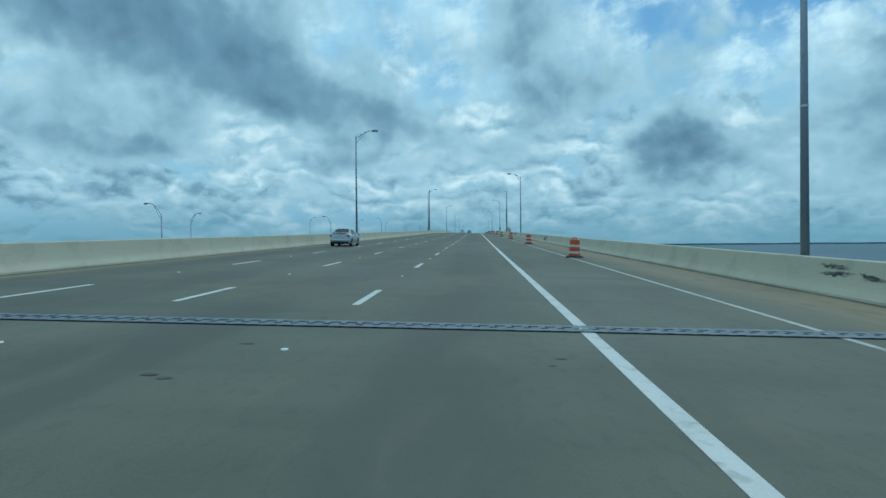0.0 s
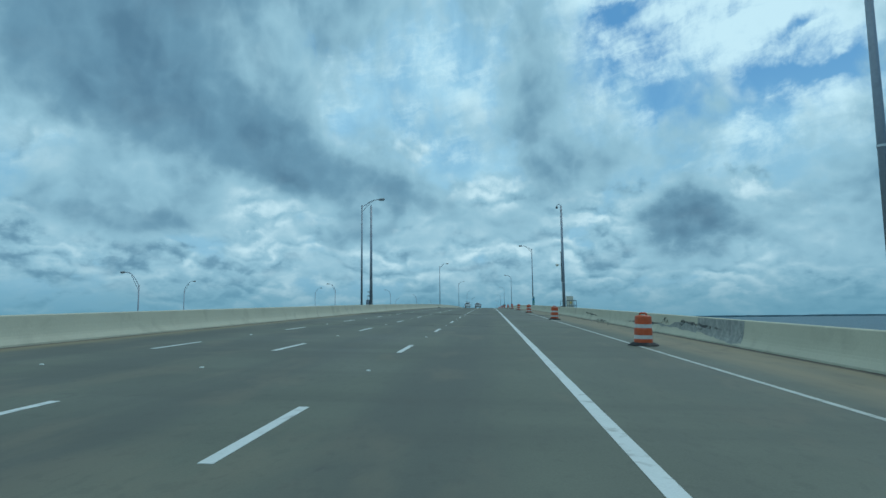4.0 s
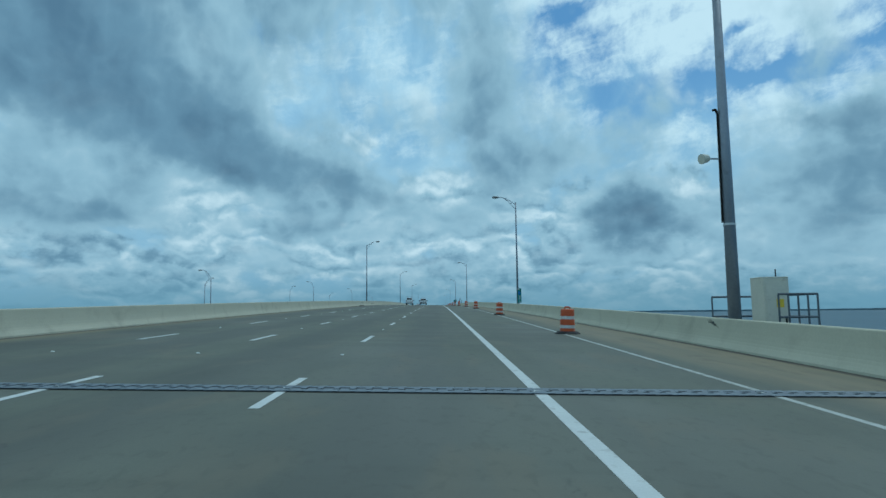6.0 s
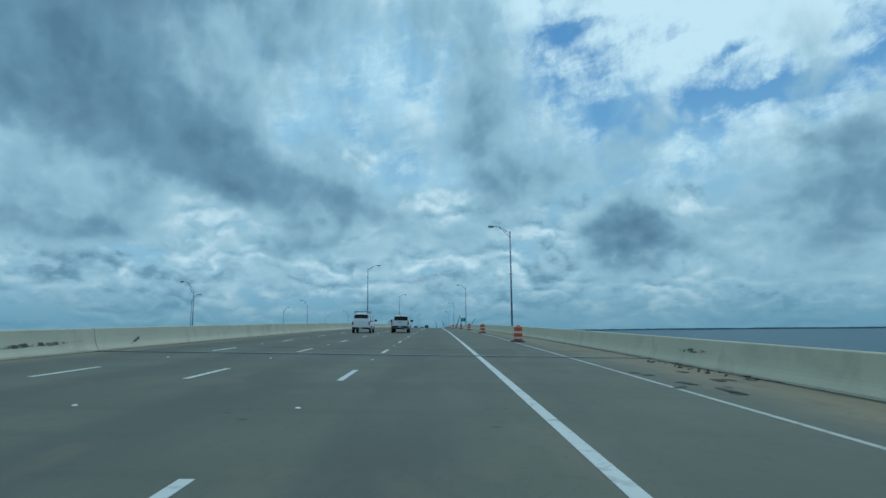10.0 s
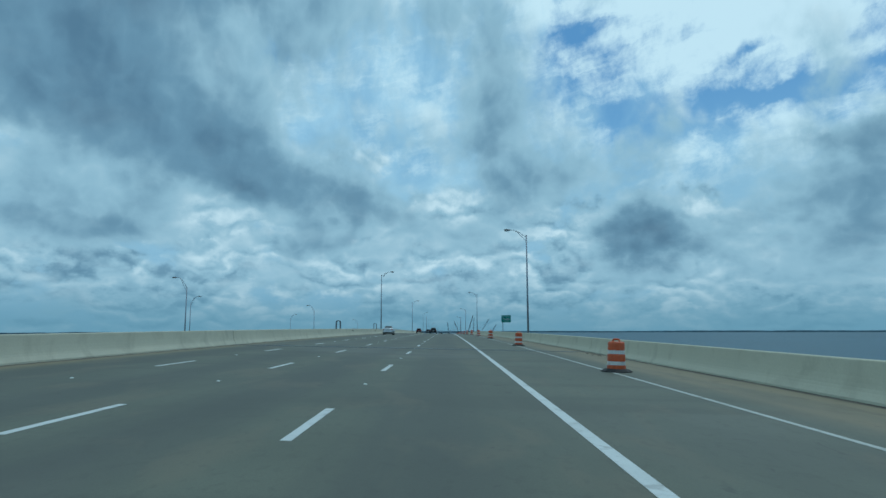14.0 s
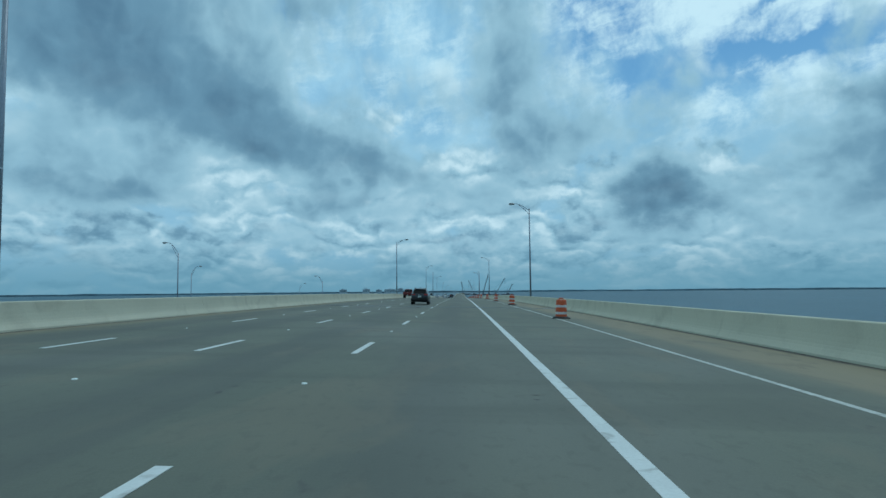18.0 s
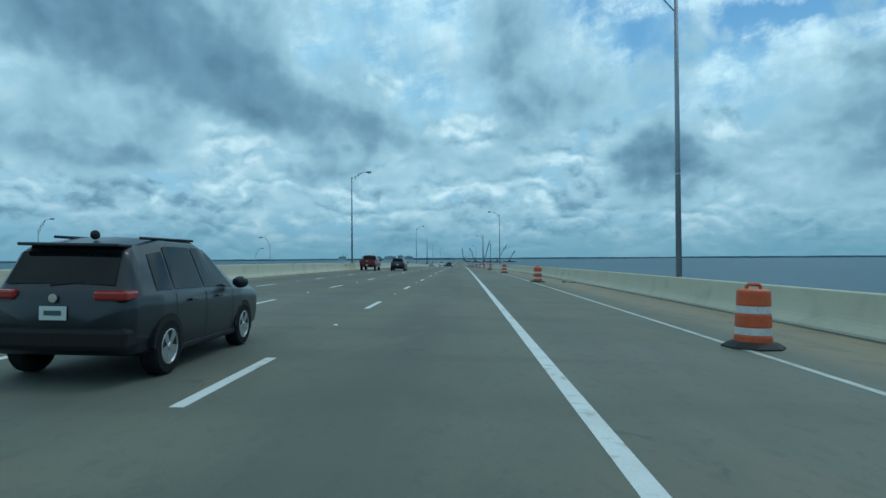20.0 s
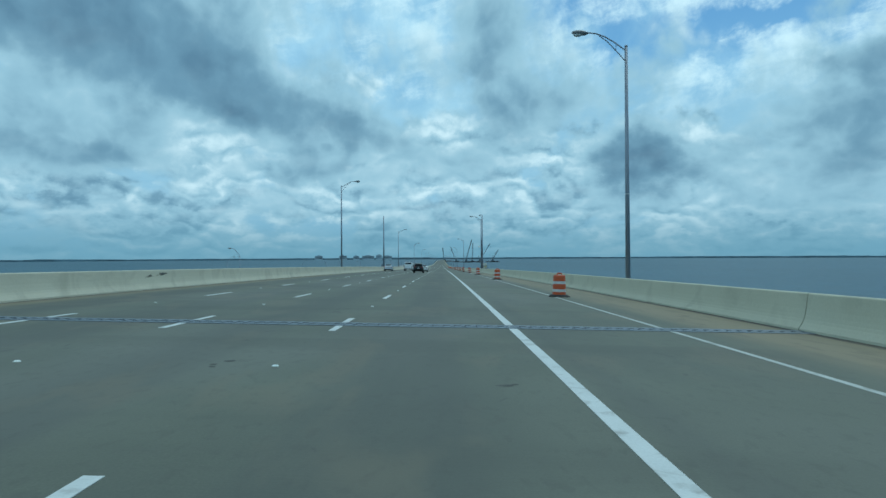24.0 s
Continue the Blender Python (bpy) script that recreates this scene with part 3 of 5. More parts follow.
def barrier(name, side, x0, label):
    """A flared safety barrier, cast in spans that butt closely."""
    home = thing(name, pose(0, 0, 0), label, "barrier", kind="structure")
    s = side
    sec = [(face(x0, s, z), z) for z in FACE_Z] + [(x0 + 0.265 * s, 0.925), (x0 + 0.285 * s, 0.93), (x0 + 0.44 * s, 0.93), (x0 + 0.46 * s, 0.90), (x0 + 0.48 * s, 0.0)]
    if s > 0:
        sec = sec[::-1]
    step = 21.85
    y = JOINT_Y[0] - 4 * step
    inner = [(x + 0.03 * s, z - 0.02) for x, z in sec]
    while y < 1000:
        end = y + step
        ends = [0.02 if any(abs(e - j) < 1 for j in JOINT_Y) else 0.001 for e in (y, end)]
        part("barrier_length", strip([y + ends[0]] + [y + step * i / 4 for i in (1, 2, 3)] + [end - ends[1]], sec), M_BARRIER, home)
        if ends[1] > 0.01:
            part("joint_seal", strip([end - 0.03, end + 0.03], inner), M_DARK, home, "dark gap at an expansion joint")
        y = end
    part("far_barrier", strip(list(np.arange(y, 3301, 20.0)), sec), M_BARRIER, home)
    return home


barrier("barrier_right", 1, 11.12, "pale weathered concrete safety barrier with scuffs and dark foot")
barrier("barrier_left", -1, -11.5, "pale weathered concrete safety barrier beside the fast lane")

# ---- road markings ----
PER = 12.192
XS, XE = 4.04, 7.76
for name, x, w, coat in (("lane_line", XS, 0.2, M_PAINT), ("edge_line", XE, 0.13, M_FADED)):
    home = thing(name, pose(0, 0, 0), "continuous worn white painted line on the deck", "road marking", kind="structure")
    for a in range(-60, 1000, 60):
        part("painted_line", strip(list(np.arange(a, a + 60.1, 6)), [(x - w / 2, 0.001), (x + w / 2, 0.001), (x + w / 2, 0.005), (x - w / 2, 0.005)]), coat, home)
    part("far_line", strip(list(np.arange(1000, 3000, 25.0)), [(x - w / 2, 0.001), (x + w / 2, 0.001), (x + w / 2, 0.008), (x - w / 2, 0.008)]), coat, home)
PHASE = 11.956 % PER
dash = mesh_of("dash", one_box(-0.075, 0.075, 0, 3.05, 0.001, 0.006), M_PAINT)
marker = mesh_of("marker", lathe([(0.05, 0.0), (0.05, 0.008), (0.035, 0.018)], 8), M_WHITE_SHEET)
for lane, x in enumerate((0.0, -3.66, -7.32)):
    home = thing("dashed_line", pose(0, 0, 0), "broken white lane line with small raised markers", "road marking", kind="structure")
    for k in range(-5, 82):
        y = PHASE + k * PER
        part("dash", dash, None, home, m=on_deck(x, y))
        if k < 70:
            part("marker", marker, None, home, m=on_deck(x + 0.02, y + 7.6))
    bm = bmesh.new()
    for k in range(82, 200):
        y = PHASE + k * PER
        box(bm, x - 0.075, x + 0.075, y, y + 3.05, deck(x, y) + 0.0, deck(x, y) + 0.012)
    tagged(part("far_dashes", bm, M_PAINT, home), kind="stuff")

# finger joints across the deck
for y in JOINT_Y:
    home = thing("expansion_joint", pose(0, 0, 0), "steel finger joint across the concrete deck", "expansion joint", "joints across the deck", "structure")
    bm = bmesh.new()
    bm2 = bmesh.new()
    for x in np.arange(-11.6, 11.1, 0.5):
        for b0, y0, y1, z1 in ((bm2, y - 0.36, y + 0.36, 0.004),):
            v = [b0.verts.new((xx, yy, deck(xx, yy) + z1)) for xx, yy in ((x, y0), (x + 0.5, y0), (x + 0.5, y1), (x, y1))]
            b0.faces.new(v)
    # near-black flat sheet stands in for the open gaps between the fingers
    part("joint_trough", bm2, M_TROUGH, home)
    for i, x in enumerate(np.arange(-11.6, 11.1, 0.26)):
        z = deck(x, y)
        box(bm, x, x + 0.26, y - 0.34, y - 0.15, z + 0.004, z + 0.012)
        box(bm, x, x + 0.26, y + 0.15, y + 0.34, z + 0.004, z + 0.012)
        box(bm, x, x + 0.15, y - 0.15, y + 0.03, z + 0.004, z + 0.012)
        box(bm, x + 0.13, x + 0.23, y - 0.05, y + 0.15, z + 0.004, z + 0.012)
    tagged(part("steel_fingers", bm, M_STEEL, home), kind="stuff")
for y in (165.5, 253.0, 332.5):
    bm = strip([y, y + 0.012], [(-11.6, 0.002), (11.1, 0.002), (11.1, 0.005), (-11.6, 0.005)])
    tagged(new("deck_joint", mesh_of("deck_joint", bm, M_SEAL)), "thin dark sealed joint across the deck", "deck joint", "thin joints", "structure")

# short dark gouges that recur beside the lines
random.seed(4)
bm = bmesh.new()
for k in range(-3, 66):
    y = PHASE + k * PER + 7.0
    for x, n in ((3.35, 3), (-0.75, 3), (-8.4, 2), (-10.0, 1)):
        for _ in range(n):
            xx, yy, w, d = x + random.uniform(-0.25, 0.25), y + random.uniform(-1.2, 1.2), random.uniform(0.10, 0.26), random.uniform(0.03, 0.09)
            if random.random() < 0.75:
                z = deck(xx, yy) + 0.004
                bm.faces.new([bm.verts.new((xx + w * 0.5 * math.cos(a) * random.uniform(0.7, 1), yy + d * math.sin(a) * random.uniform(0.6, 1), z)) for a in np.arange(0, 6.28, 1.05)])
tagged(new("road_gouges", mesh_of("road_gouges", bm, M_GOUGE)), "short dark gouges and patches in the deck", "road damage", kind="stuff")

# ---- lighting masts ----
def lamp_mast():
    """A tapered mast with a braced bracket arm and a cobra-head lantern; the arm reaches towards -x."""
    t = thing("street_lamp", pose(0, 0, 0), "tall grey metal street lamp with a braced curved arm", "street lamp", "lamps along the bridge")
    part("base_plate", one_box(-0.22, 0.22, -0.22, 0.22, -0.62, -0.56, bevel=0.01), M_POLE, t)
    part("mast", one_rod((0, 0, -0.6), (0, 0, 11.66), 0.125, 0.075, 14), M_POLE, t, smooth=True)
    part("mast_cap", lathe([(0.085, 11.66), (0.085, 11.70), (0.03, 11.75)], 12), M_POLE, t)
    up = [(-0.06, 0, 11.5), (-0.55, 0, 11.85), (-1.05, 0, 12.16), (-1.5, 0, 12.32), (-2.0, 0, 12.38)]
    part("upper_arm", tube(bmesh.new(), up, 0.036), M_POLE, t)
    lo = [(-0.06, 0, 10.95), (-0.5, 0, 11.45), (-0.95, 0, 11.93), (-1.35, 0, 12.22)]
    part("lower_arm", tube(bmesh.new(), lo, 0.028), M_POLE, t)
    part("brace", one_rod((-0.52, 0, 11.47), (-0.5, 0, 11.82), 0.018), M_POLE, t)
    bm = bmesh.new()
    bmesh.ops.create_uvsphere(bm, u_segments=14, v_segments=8, radius=0.5, matrix=Matrix.Translation((-2.32, 0, 12.36)) @ Matrix.Rotation(0.05, 4, "Y") @ Matrix.Diagonal((0.86, 0.36, 0.26, 1)))
    h = part("lantern", bm, M_LAMPHEAD, t, smooth=True)
    bm = bmesh.new()
    bmesh.ops.create_uvsphere(bm, u_segments=12, v_segments=6, radius=0.5, matrix=Matrix.Translation((-2.42, 0, 12.27)) @ Matrix.Diagonal((0.5, 0.28, 0.2, 1)))
    part("lens", bm, M_LENS, h, "clear glass lamp lens", True)
    part("collar", one_rod((0, 0, 4.2), (0, 0, 4.26), 0.118, 0.118, 14), M_ALU, t)
    return t


def steep_lamp_mast():
    """The other bridge's lamp: the mast ends lower and a steep curved arm rises from its top towards -x."""
    t = thing("street_lamp", pose(0, 0, 0), "tall grey street lamp with a steeply rising arm", "street lamp", "lamps along the other bridge")
    part("base_plate", one_box(-0.22, 0.22, -0.22, 0.22, -0.62, -0.56, bevel=0.01), M_POLE, t)
    part("mast", one_rod((0, 0, -0.6), (0, 0, 10.35), 0.12, 0.08, 12), M_POLE, t, smooth=True)
    part("upper_arm", tube(bmesh.new(), [(0, 0, 10.2), (-0.28, 0, 10.75), (-0.72, 0, 11.4), (-1.1, 0, 11.82), (-1.5, 0, 12.03), (-1.95, 0, 12.1)], 0.05), M_POLE, t)
    part("lower_arm", tube(bmesh.new(), [(-0.03, 0, 9.6), (-0.4, 0, 10.3), (-0.8, 0, 11.05), (-1.1, 0, 11.7)], 0.035), M_POLE, t)
    h = part("lantern", blob(-2.3, 0, 12.08, 0.43, 0.18, 0.13, 14), M_LAMPHEAD, t, smooth=True)
    part("lens", blob(-2.4, 0, 11.99, 0.25, 0.14, 0.1), M_LENS, h, "clear glass lamp lens", True)
    return t


RIGHT_Y = [30.2, 142.9, 257.7, 378.2, 492.7, 616.9, 736.8] + [735 + 118.4 * k for k in range(1, 15)]
LEFT_Y = [86.7, 199.5, 315.8, 434.8, 553.1, 675.2, 795.3] + [794 + 118.4 * k for k in range(1, 15)]
LAMP = lamp_mast()
LAMP.matrix_basis = upright(11.72, RIGHT_Y[0], 0, 0.93)
for y in RIGHT_Y[1:]:
    copy_thing(LAMP, upright(11.72, y, 0, 0.93))
for y in LEFT_Y:
    copy_thing(LAMP, upright(-12.1, y, 180, 0.90))
# ledges that carry the masts outside the barriers
for side, xs, ys in ((1, (11.62, 12.1), RIGHT_Y), (-1, (-12.5, -12.0), LEFT_Y)):
    home = thing("mast_ledges", pose(0, 0, 0), "concrete ledges outside the barrier that carry the lamps", "ledge", kind="structure")
    for y in ys:
        x = sum(xs) / 2
        z = deck(x, y)
        part("ledge", one_box(xs[0], xs[1], y - 0.6, y + 0.6, z - 0.9, z + 0.33), M_BARRIER, home)

# ---- the other bridge, lower, whose lamps show over the left barrier ----
def low_deck(y):
    """Height of the parallel bridge's deck."""
    return max(deck(2.3, y) - float(np.interp(y, [0, 208, 312, 420, 528, 635, 690, 800, 900, 2200], [7.4, 7.0, 5.1, 3.5, 2.6, 3.1, 4.3, 6.4, 8.4, 8.4])), 3.0)


bm = bmesh.new()
rings = []
for y in np.arange(-100, 2200, 20.0):
    z = low_deck(y)
    rings.append([bm.verts.new((x, y, z + k)) for x, k in ((-66.2, -1.0), (-66.2, 0.9), (-65.8, 0.9), (-65.6, 0.0), (-44.4, 0.0), (-44.2, 0.9), (-43.8, 0.9), (-43.8, -1.0))])
for a, b in zip(rings, rings[1:]):
    for i in range(8):
        bm.faces.new((a[i], a[(i + 1) % 8], b[(i + 1) % 8], b[i]))
twin = tagged(new("parallel_bridge", mesh_of("parallel_bridge", bm, M_SLAB)), "lower parallel concrete bridge beyond the left barrier", "bridge", kind="structure")
for k in range(-1, 50):
    y = 40 + 44 * k
    top = low_deck(y) - 0.9
    bm = bmesh.new()
    box(bm, -64, -46, y - 0.9, y + 0.9, top - 1.4, top)
    for x in (-60, -50):
        rod(bm, (x, y, -1), (x, y, top - 1.3), 0.8, seg=10)
    part("pier", bm, M_SLAB, twin)
STEEP_LAMP = None
for k in range(-2, 18):
    for x, y, turn in ((-44.0, 208 + 106.7 * k, 0), (-66.0, 264 + 106.5 * k, 180)):
        if y > 0:
            m = pose(x, y, low_deck(y) + 0.93, 0, 0, turn)
            if STEEP_LAMP is None:
                STEEP_LAMP = steep_lamp_mast()
                STEEP_LAMP.matrix_basis = m
            else:
                copy_thing(STEEP_LAMP, m)


# ---- traffic camera masts with their cabinets ----
def camera_mast(side, y, cabinet=True):
    x = 11.9 if side > 0 else -12.25
    t = thing("camera_mast", upright(x, y, 0 if side > 0 else 180), "thick grey steel mast with traffic cameras outside the barrier", "camera mast", "camera masts")
    part("mast", one_rod((0, 0, -0.6), (0, 0, 13.55), 0.21, 0.115, 16), M_POLE, t, smooth=True)
    part("base_plate", one_box(-0.35, 0.35, -0.35, 0.35, -0.55, -0.48, bevel=0.01), M_POLE, t)
    if side > 0:
        hook = part("hook_arm", tube(bmesh.new(), [(0, 0, 13.45), (-0.1, 0, 13.7), (-0.35, 0, 13.77), (-0.5, 0, 13.65), (-0.52, 0, 13.5)], 0.035), M_POLE, t)
        bm = bmesh.new()
        bmesh.ops.create_uvsphere(bm, u_segments=12, v_segments=8, radius=0.16, matrix=pose(-0.52, 0, 13.37))
        part("camera_dome", bm, M_LAMPHEAD, hook, "small grey camera dome", True)
        arm = part("sensor_arm", one_rod((-0.15, 0, 6.1), (-0.62, 0, 6.1), 0.03), M_POLE, t)
        part("sensor", one_rod((-0.82, -0.05, 6.08), (-0.58, 0.02, 6.12), 0.17, 0.12, 12), M_CABINET, arm, "pale round sensor head")
        part("conduit", one_rod((-0.22, 0, 4.0), (-0.19, 0, 7.6), 0.035), M_TRIM, t)
        part("conduit_elbow", tube(bmesh.new(), [(-0.19, 0, 7.6), (-0.24, 0, 7.75), (-0.34, 0, 7.72)], 0.04), M_TRIM, t)
    else:
        part("mast_tip", one_rod((0, 0, 13.5), (0, 0, 13.75), 0.1, 0.03, 12), M_POLE, t)
        box_part = part("control_box", one_box(0.2, 0.62, -0.3, 0.1, -0.2, 1.55, bevel=0.02), M_LAMPHEAD, t, "small grey control box")
        part("box_door", one_box(0.24, 0.58, 0.1, 0.115, 0.1, 1.45), M_POLE, box_part)
        for z in (2.0, 2.5):
            part("sensor", one_rod((0.2, 0.05, z), (0.46, 0.05, z + 0.03), 0.07, 0.05, 10), M_LAMPHEAD, t)
    part("collar", one_rod((0, 0, 3.9), (0, 0, 3.97), 0.2, 0.2, 14), M_ALU, t)
    if not cabinet:
        return
    s = side
    cx, cy = x + 0.55 * s, y - 1.15
    z = deck(x, y)
    plat = thing("service_platform", pose(0, 0, 0), "steel service platform with dark railings outside the barrier", "platform", "service platforms")
    part("platform_slab", one_box(min(x - 0.45 * s, x + 1.25 * s), max(x - 0.45 * s, x + 1.25 * s), y - 2.6, y + 0.9, z - 0.62, z - 0.5), M_SLAB, plat)
    for x0, x1, yy, n in ((x + 0.05 * s, x + 1.15 * s, y - 2.5, 5), (x - 0.35 * s, x + 1.15 * s, y + 0.8, 2)):
        for h in (0.98, 1.62):
            part("rail", one_rod((x0, yy, z + h), (x1, yy, z + h), 0.032), M_CRANE, plat)
        for i in range(n):
            xx = x0 + (x1 - x0) * i / (n - 1)
            part("post", one_rod((xx, yy, z - 0.5), (xx, yy, z + 1.62), 0.028), M_CRANE, plat)
    for h in (0.98, 1.62):
        part("rail", one_rod((x + 1.15 * s, y - 2.5, z + h), (x + 1.15 * s, y + 0.8, z + h), 0.032), M_CRANE, plat)
    c = thing("equipment_cabinet", pose(cx, cy, z - 0.5), "pale beige metal equipment cabinet with a yellow plate", "cabinet", "equipment cabinets")
    part("body", one_box(-0.38, 0.38, -0.35, 0.4, 0, 2.62, bevel=0.02), M_CABINET, c)
    part("lid", one_box(-0.385, 0.385, -0.355, 0.405, 2.62, 2.66, bevel=0.012), M_CABINET, c)
    d = part("door", one_box(-0.32, 0.32, -0.365, -0.35, 0.2, 2.5, bevel=0.004), M_CABINET, c)
    part("handle", one_box(0.22, 0.26, -0.39, -0.365, 1.3, 1.5), M_TRIM, d, "black handle")
    part("warning_plate", one_box(-0.02, 0.2, -0.372, -0.365, 1.75, 2.0), M_YELLOW, d, "yellow warning plate")
    part("aerial", one_rod((0.2, 0, 2.68), (0.2, 0, 2.9), 0.02), M_TRIM, c)


camera_mast(1, 206.2)
camera_mast(-1, 206.1, False)
camera_mast(1, 852.0)
camera_mast(-1, 862.0, False)


# ---- drums ----
def drum():
    """A plastic traffic drum: ribbed tapered body, two reflective bands, handle, rubber ring."""
    t = thing("traffic_drum", pose(0, 0, 0), "orange plastic traffic drum with white bands and black rubber base", "traffic drum", "drums along the edge line")
    part("base", lathe([(0.46, 0.0), (0.46, 0.025), (0.36, 0.085), (0.30, 0.10)], 8), M_RUBBER, t, "black rubber ring base")
    prof = [(0.275, 0.06), (0.272, 0.18), (0.261, 0.20), (0.257, 0.32), (0.264, 0.335), (0.259, 0.5), (0.246, 0.525), (0.242, 0.645), (0.249, 0.66), (0.243, 0.84), (0.236, 0.875), (0.20, 0.895), (0.12, 0.90)]
    part("body", lathe(prof, 20), M_ORANGE, t, smooth=False)
    part("reflective_band", lathe([(0.266, 0.205), (0.262, 0.315)], 20), M_REFLECT, t, "white reflective band")
    part("reflective_band", lathe([(0.251, 0.53), (0.247, 0.64)], 20), M_REFLECT, t, "white reflective band")
    part("handle", tube(bmesh.new(), [(-0.10, 0, 0.88), (-0.095, 0, 0.945), (-0.07, 0, 0.965), (0.07, 0, 0.965), (0.095, 0, 0.945), (0.10, 0, 0.88)], 0.028), M_ORANGE, t)
    return t


DRUM = drum()
random.seed(11)
DRUM_Y = [48.2, 80.8, 114.5, 150.7, 181.1, 213.0, 241.6, 276.8, 308.0, 345.5, 377.0, 408.4, 440.5, 470.0, 504.2, 536.5, 569.0, 602.5, 635.1, 668.5, 705.0, 735.5, 770.0, 805.0] + [836 + 32.5 * k for k in range(14)]
for i, y in enumerate(DRUM_Y):
    m = on_deck(8.05 + random.uniform(-0.1, 0.1), y, random.uniform(-30, 30))
    if i == 0:
        DRUM.matrix_basis = m @ Matrix.Diagonal((1.17, 1.17, 1.17, 1))
    else:
        copy_thing(DRUM, m)


# ---- signs ----
def text(body, size, at, mat, parent, wide=1.0):
    """Raised lettering that faces -y."""
    c = bpy.data.curves.new("lettering", "FONT")
    c.body, c.size, c.extrude, c.align_x, c.align_y = body, size, 0.002, "CENTER", "CENTER"
    o = bpy.data.objects.new("lettering", c)
    me = bpy.data.meshes.new_from_object(o)
    bpy.data.objects.remove(o)
    me.materials.append(mat)
    return part("lettering", me, None, parent, m=Matrix.Translation(at) @ Matrix.Rotation(radians(90), 4, "X") @ Matrix.Diagonal((wide, 1, 1, 1)))


sx, sy = 12.2, 527.4
s = thing("county_sign", upright(sx, sy), "green county line sign with white lettering on a post", "road sign")
part("post", one_rod((-0.35, 0.05, 0.3), (-0.35, 0.05, 3.6), 0.055, seg=10), M_CRANE, s, "dark weathered steel post")
panel = part("panel", one_box(-0.59, 1.04, -0.012, 0.0, 2.52, 3.76, bevel=0.004), M_GREEN, s)
for a in ((-0.57, 1.02, 2.54, 2.555), (-0.57, 1.02, 3.725, 3.74), (-0.57, -0.555, 2.54, 3.74), (1.005, 1.02, 2.54, 3.74)):
    part("border", one_box(a[0], a[1], -0.017, -0.012, a[2], a[3]), M_LETTER if a[2] > 3 else M_GREEN, panel)
text("ENTERING", 0.24, (0.22, -0.016, 3.48), M_LETTER, panel, 1.15)
text("Pinellas", 0.40, (0.22, -0.016, 3.13), M_ALU, panel, 1.1)
text("COUNTY", 0.24, (0.22, -0.016, 2.76), M_LETTER, panel, 1.15)
for z in (2.7, 3.4):
    part("bracket", one_box(-0.45, -0.25, 0.0, 0.11, z - 0.03, z + 0.03), M_ALU, s)
part("post_foot", one_box(-0.45, -0.25, -0.05, 0.15, 0.2, 0.32), M_BARRIER, s)

s = thing("mile_sign", upright(11.7, 256.1), "narrow upright green mile sign with a blue shield on a post", "road sign")
part("post", one_rod((0, 0.03, 0.1), (0, 0.03, 1.2), 0.035), M_POLE, s)
panel = part("panel", one_box(-0.22, 0.22, -0.012, 0.0, 1.05, 2.64, bevel=0.004), M_TEAL, s)
part("pale_corner", one_box(-0.21, 0.0, -0.018, -0.012, 2.46, 2.63), M_ALU, panel, "pale worn corner")
bm = lathe([(0.17, 0.0), (0.17, 0.006)], 6)
part("shield", bm, M_BLUE, panel, "blue route shield", m=pose(0, -0.012, 2.12, 90, 0, 0) @ Matrix.Diagonal((1, 1.15, 1, 1)))
text("MILE", 0.17, (0, -0.016, 1.80), M_WHITE_SHEET, panel, 0.95)
text("35", 0.27, (0.01, -0.016, 1.54), M_WHITE_SHEET, panel, 1.0)
part("bar", one_box(-0.2, 0.2, -0.018, -0.012, 1.36, 1.38), M_WHITE_SHEET, panel)
text("5", 0.27, (0.03, -0.016, 1.21), M_WHITE_SHEET, panel, 1.0)


# ---- ladder hoops outside the left barrier ----
def ladder_hoops(y):
    t = thing("ladder_hoops", upright(-12.4, y), "pair of dark steel ladder grab hoops behind the barrier", "ladder hoops", "ladder hoops")
    for yy in (-0.28, 0.28):
        pts = [(-0.27, yy, -0.6)] + [(-0.27 * math.cos(a), yy, 1.78 + 0.2 * math.sin(a)) for a in np.linspace(0, math.pi, 9)] + [(0.27, yy, -0.6)]
        part("hoop", tube(bmesh.new(), pts, 0.045), M_CRANE, t)
    for z in (0.0, 0.5, 1.0):
        part("rung", one_rod((-0.27, -0.28, z), (-0.27, 0.28, z), 0.02), M_CRANE, t)
    part("bracket", one_box(-0.2, 0.45, -0.5, 0.5, -0.65, -0.5), M_CRANE, t)


ladder_hoops(501.6)
ladder_hoops(544.5)


# ---- litter and damage ----
def rubble(name, x, y, n, spread, size, mat, label, category, seed):
    random.seed(seed)
    bm = bmesh.new()
    for _ in range(n):
        xx, yy, r = x + random.uniform(-spread[0], spread[0]), y + random.uniform(-spread[1], spread[1]), random.uniform(0.4, 1) * size
        g = bmesh.ops.create_icosphere(bm, subdivisions=1, radius=r, matrix=Matrix.Translation((xx, yy, deck(xx, yy) + r * 0.25)) @ Matrix.Rotation(random.uniform(0, 3), 4, "Z") @ Matrix.Diagonal((random.uniform(0.7, 1.6), random.uniform(0.6, 1.5), 0.45, 1)))
        for v in g["verts"]:
            v.co += Vector([random.uniform(-0.25, 0.25) * r for _ in range(3)])
    return tagged(new(name, mesh_of(name, bm, mat)), label, category, kind="stuff")


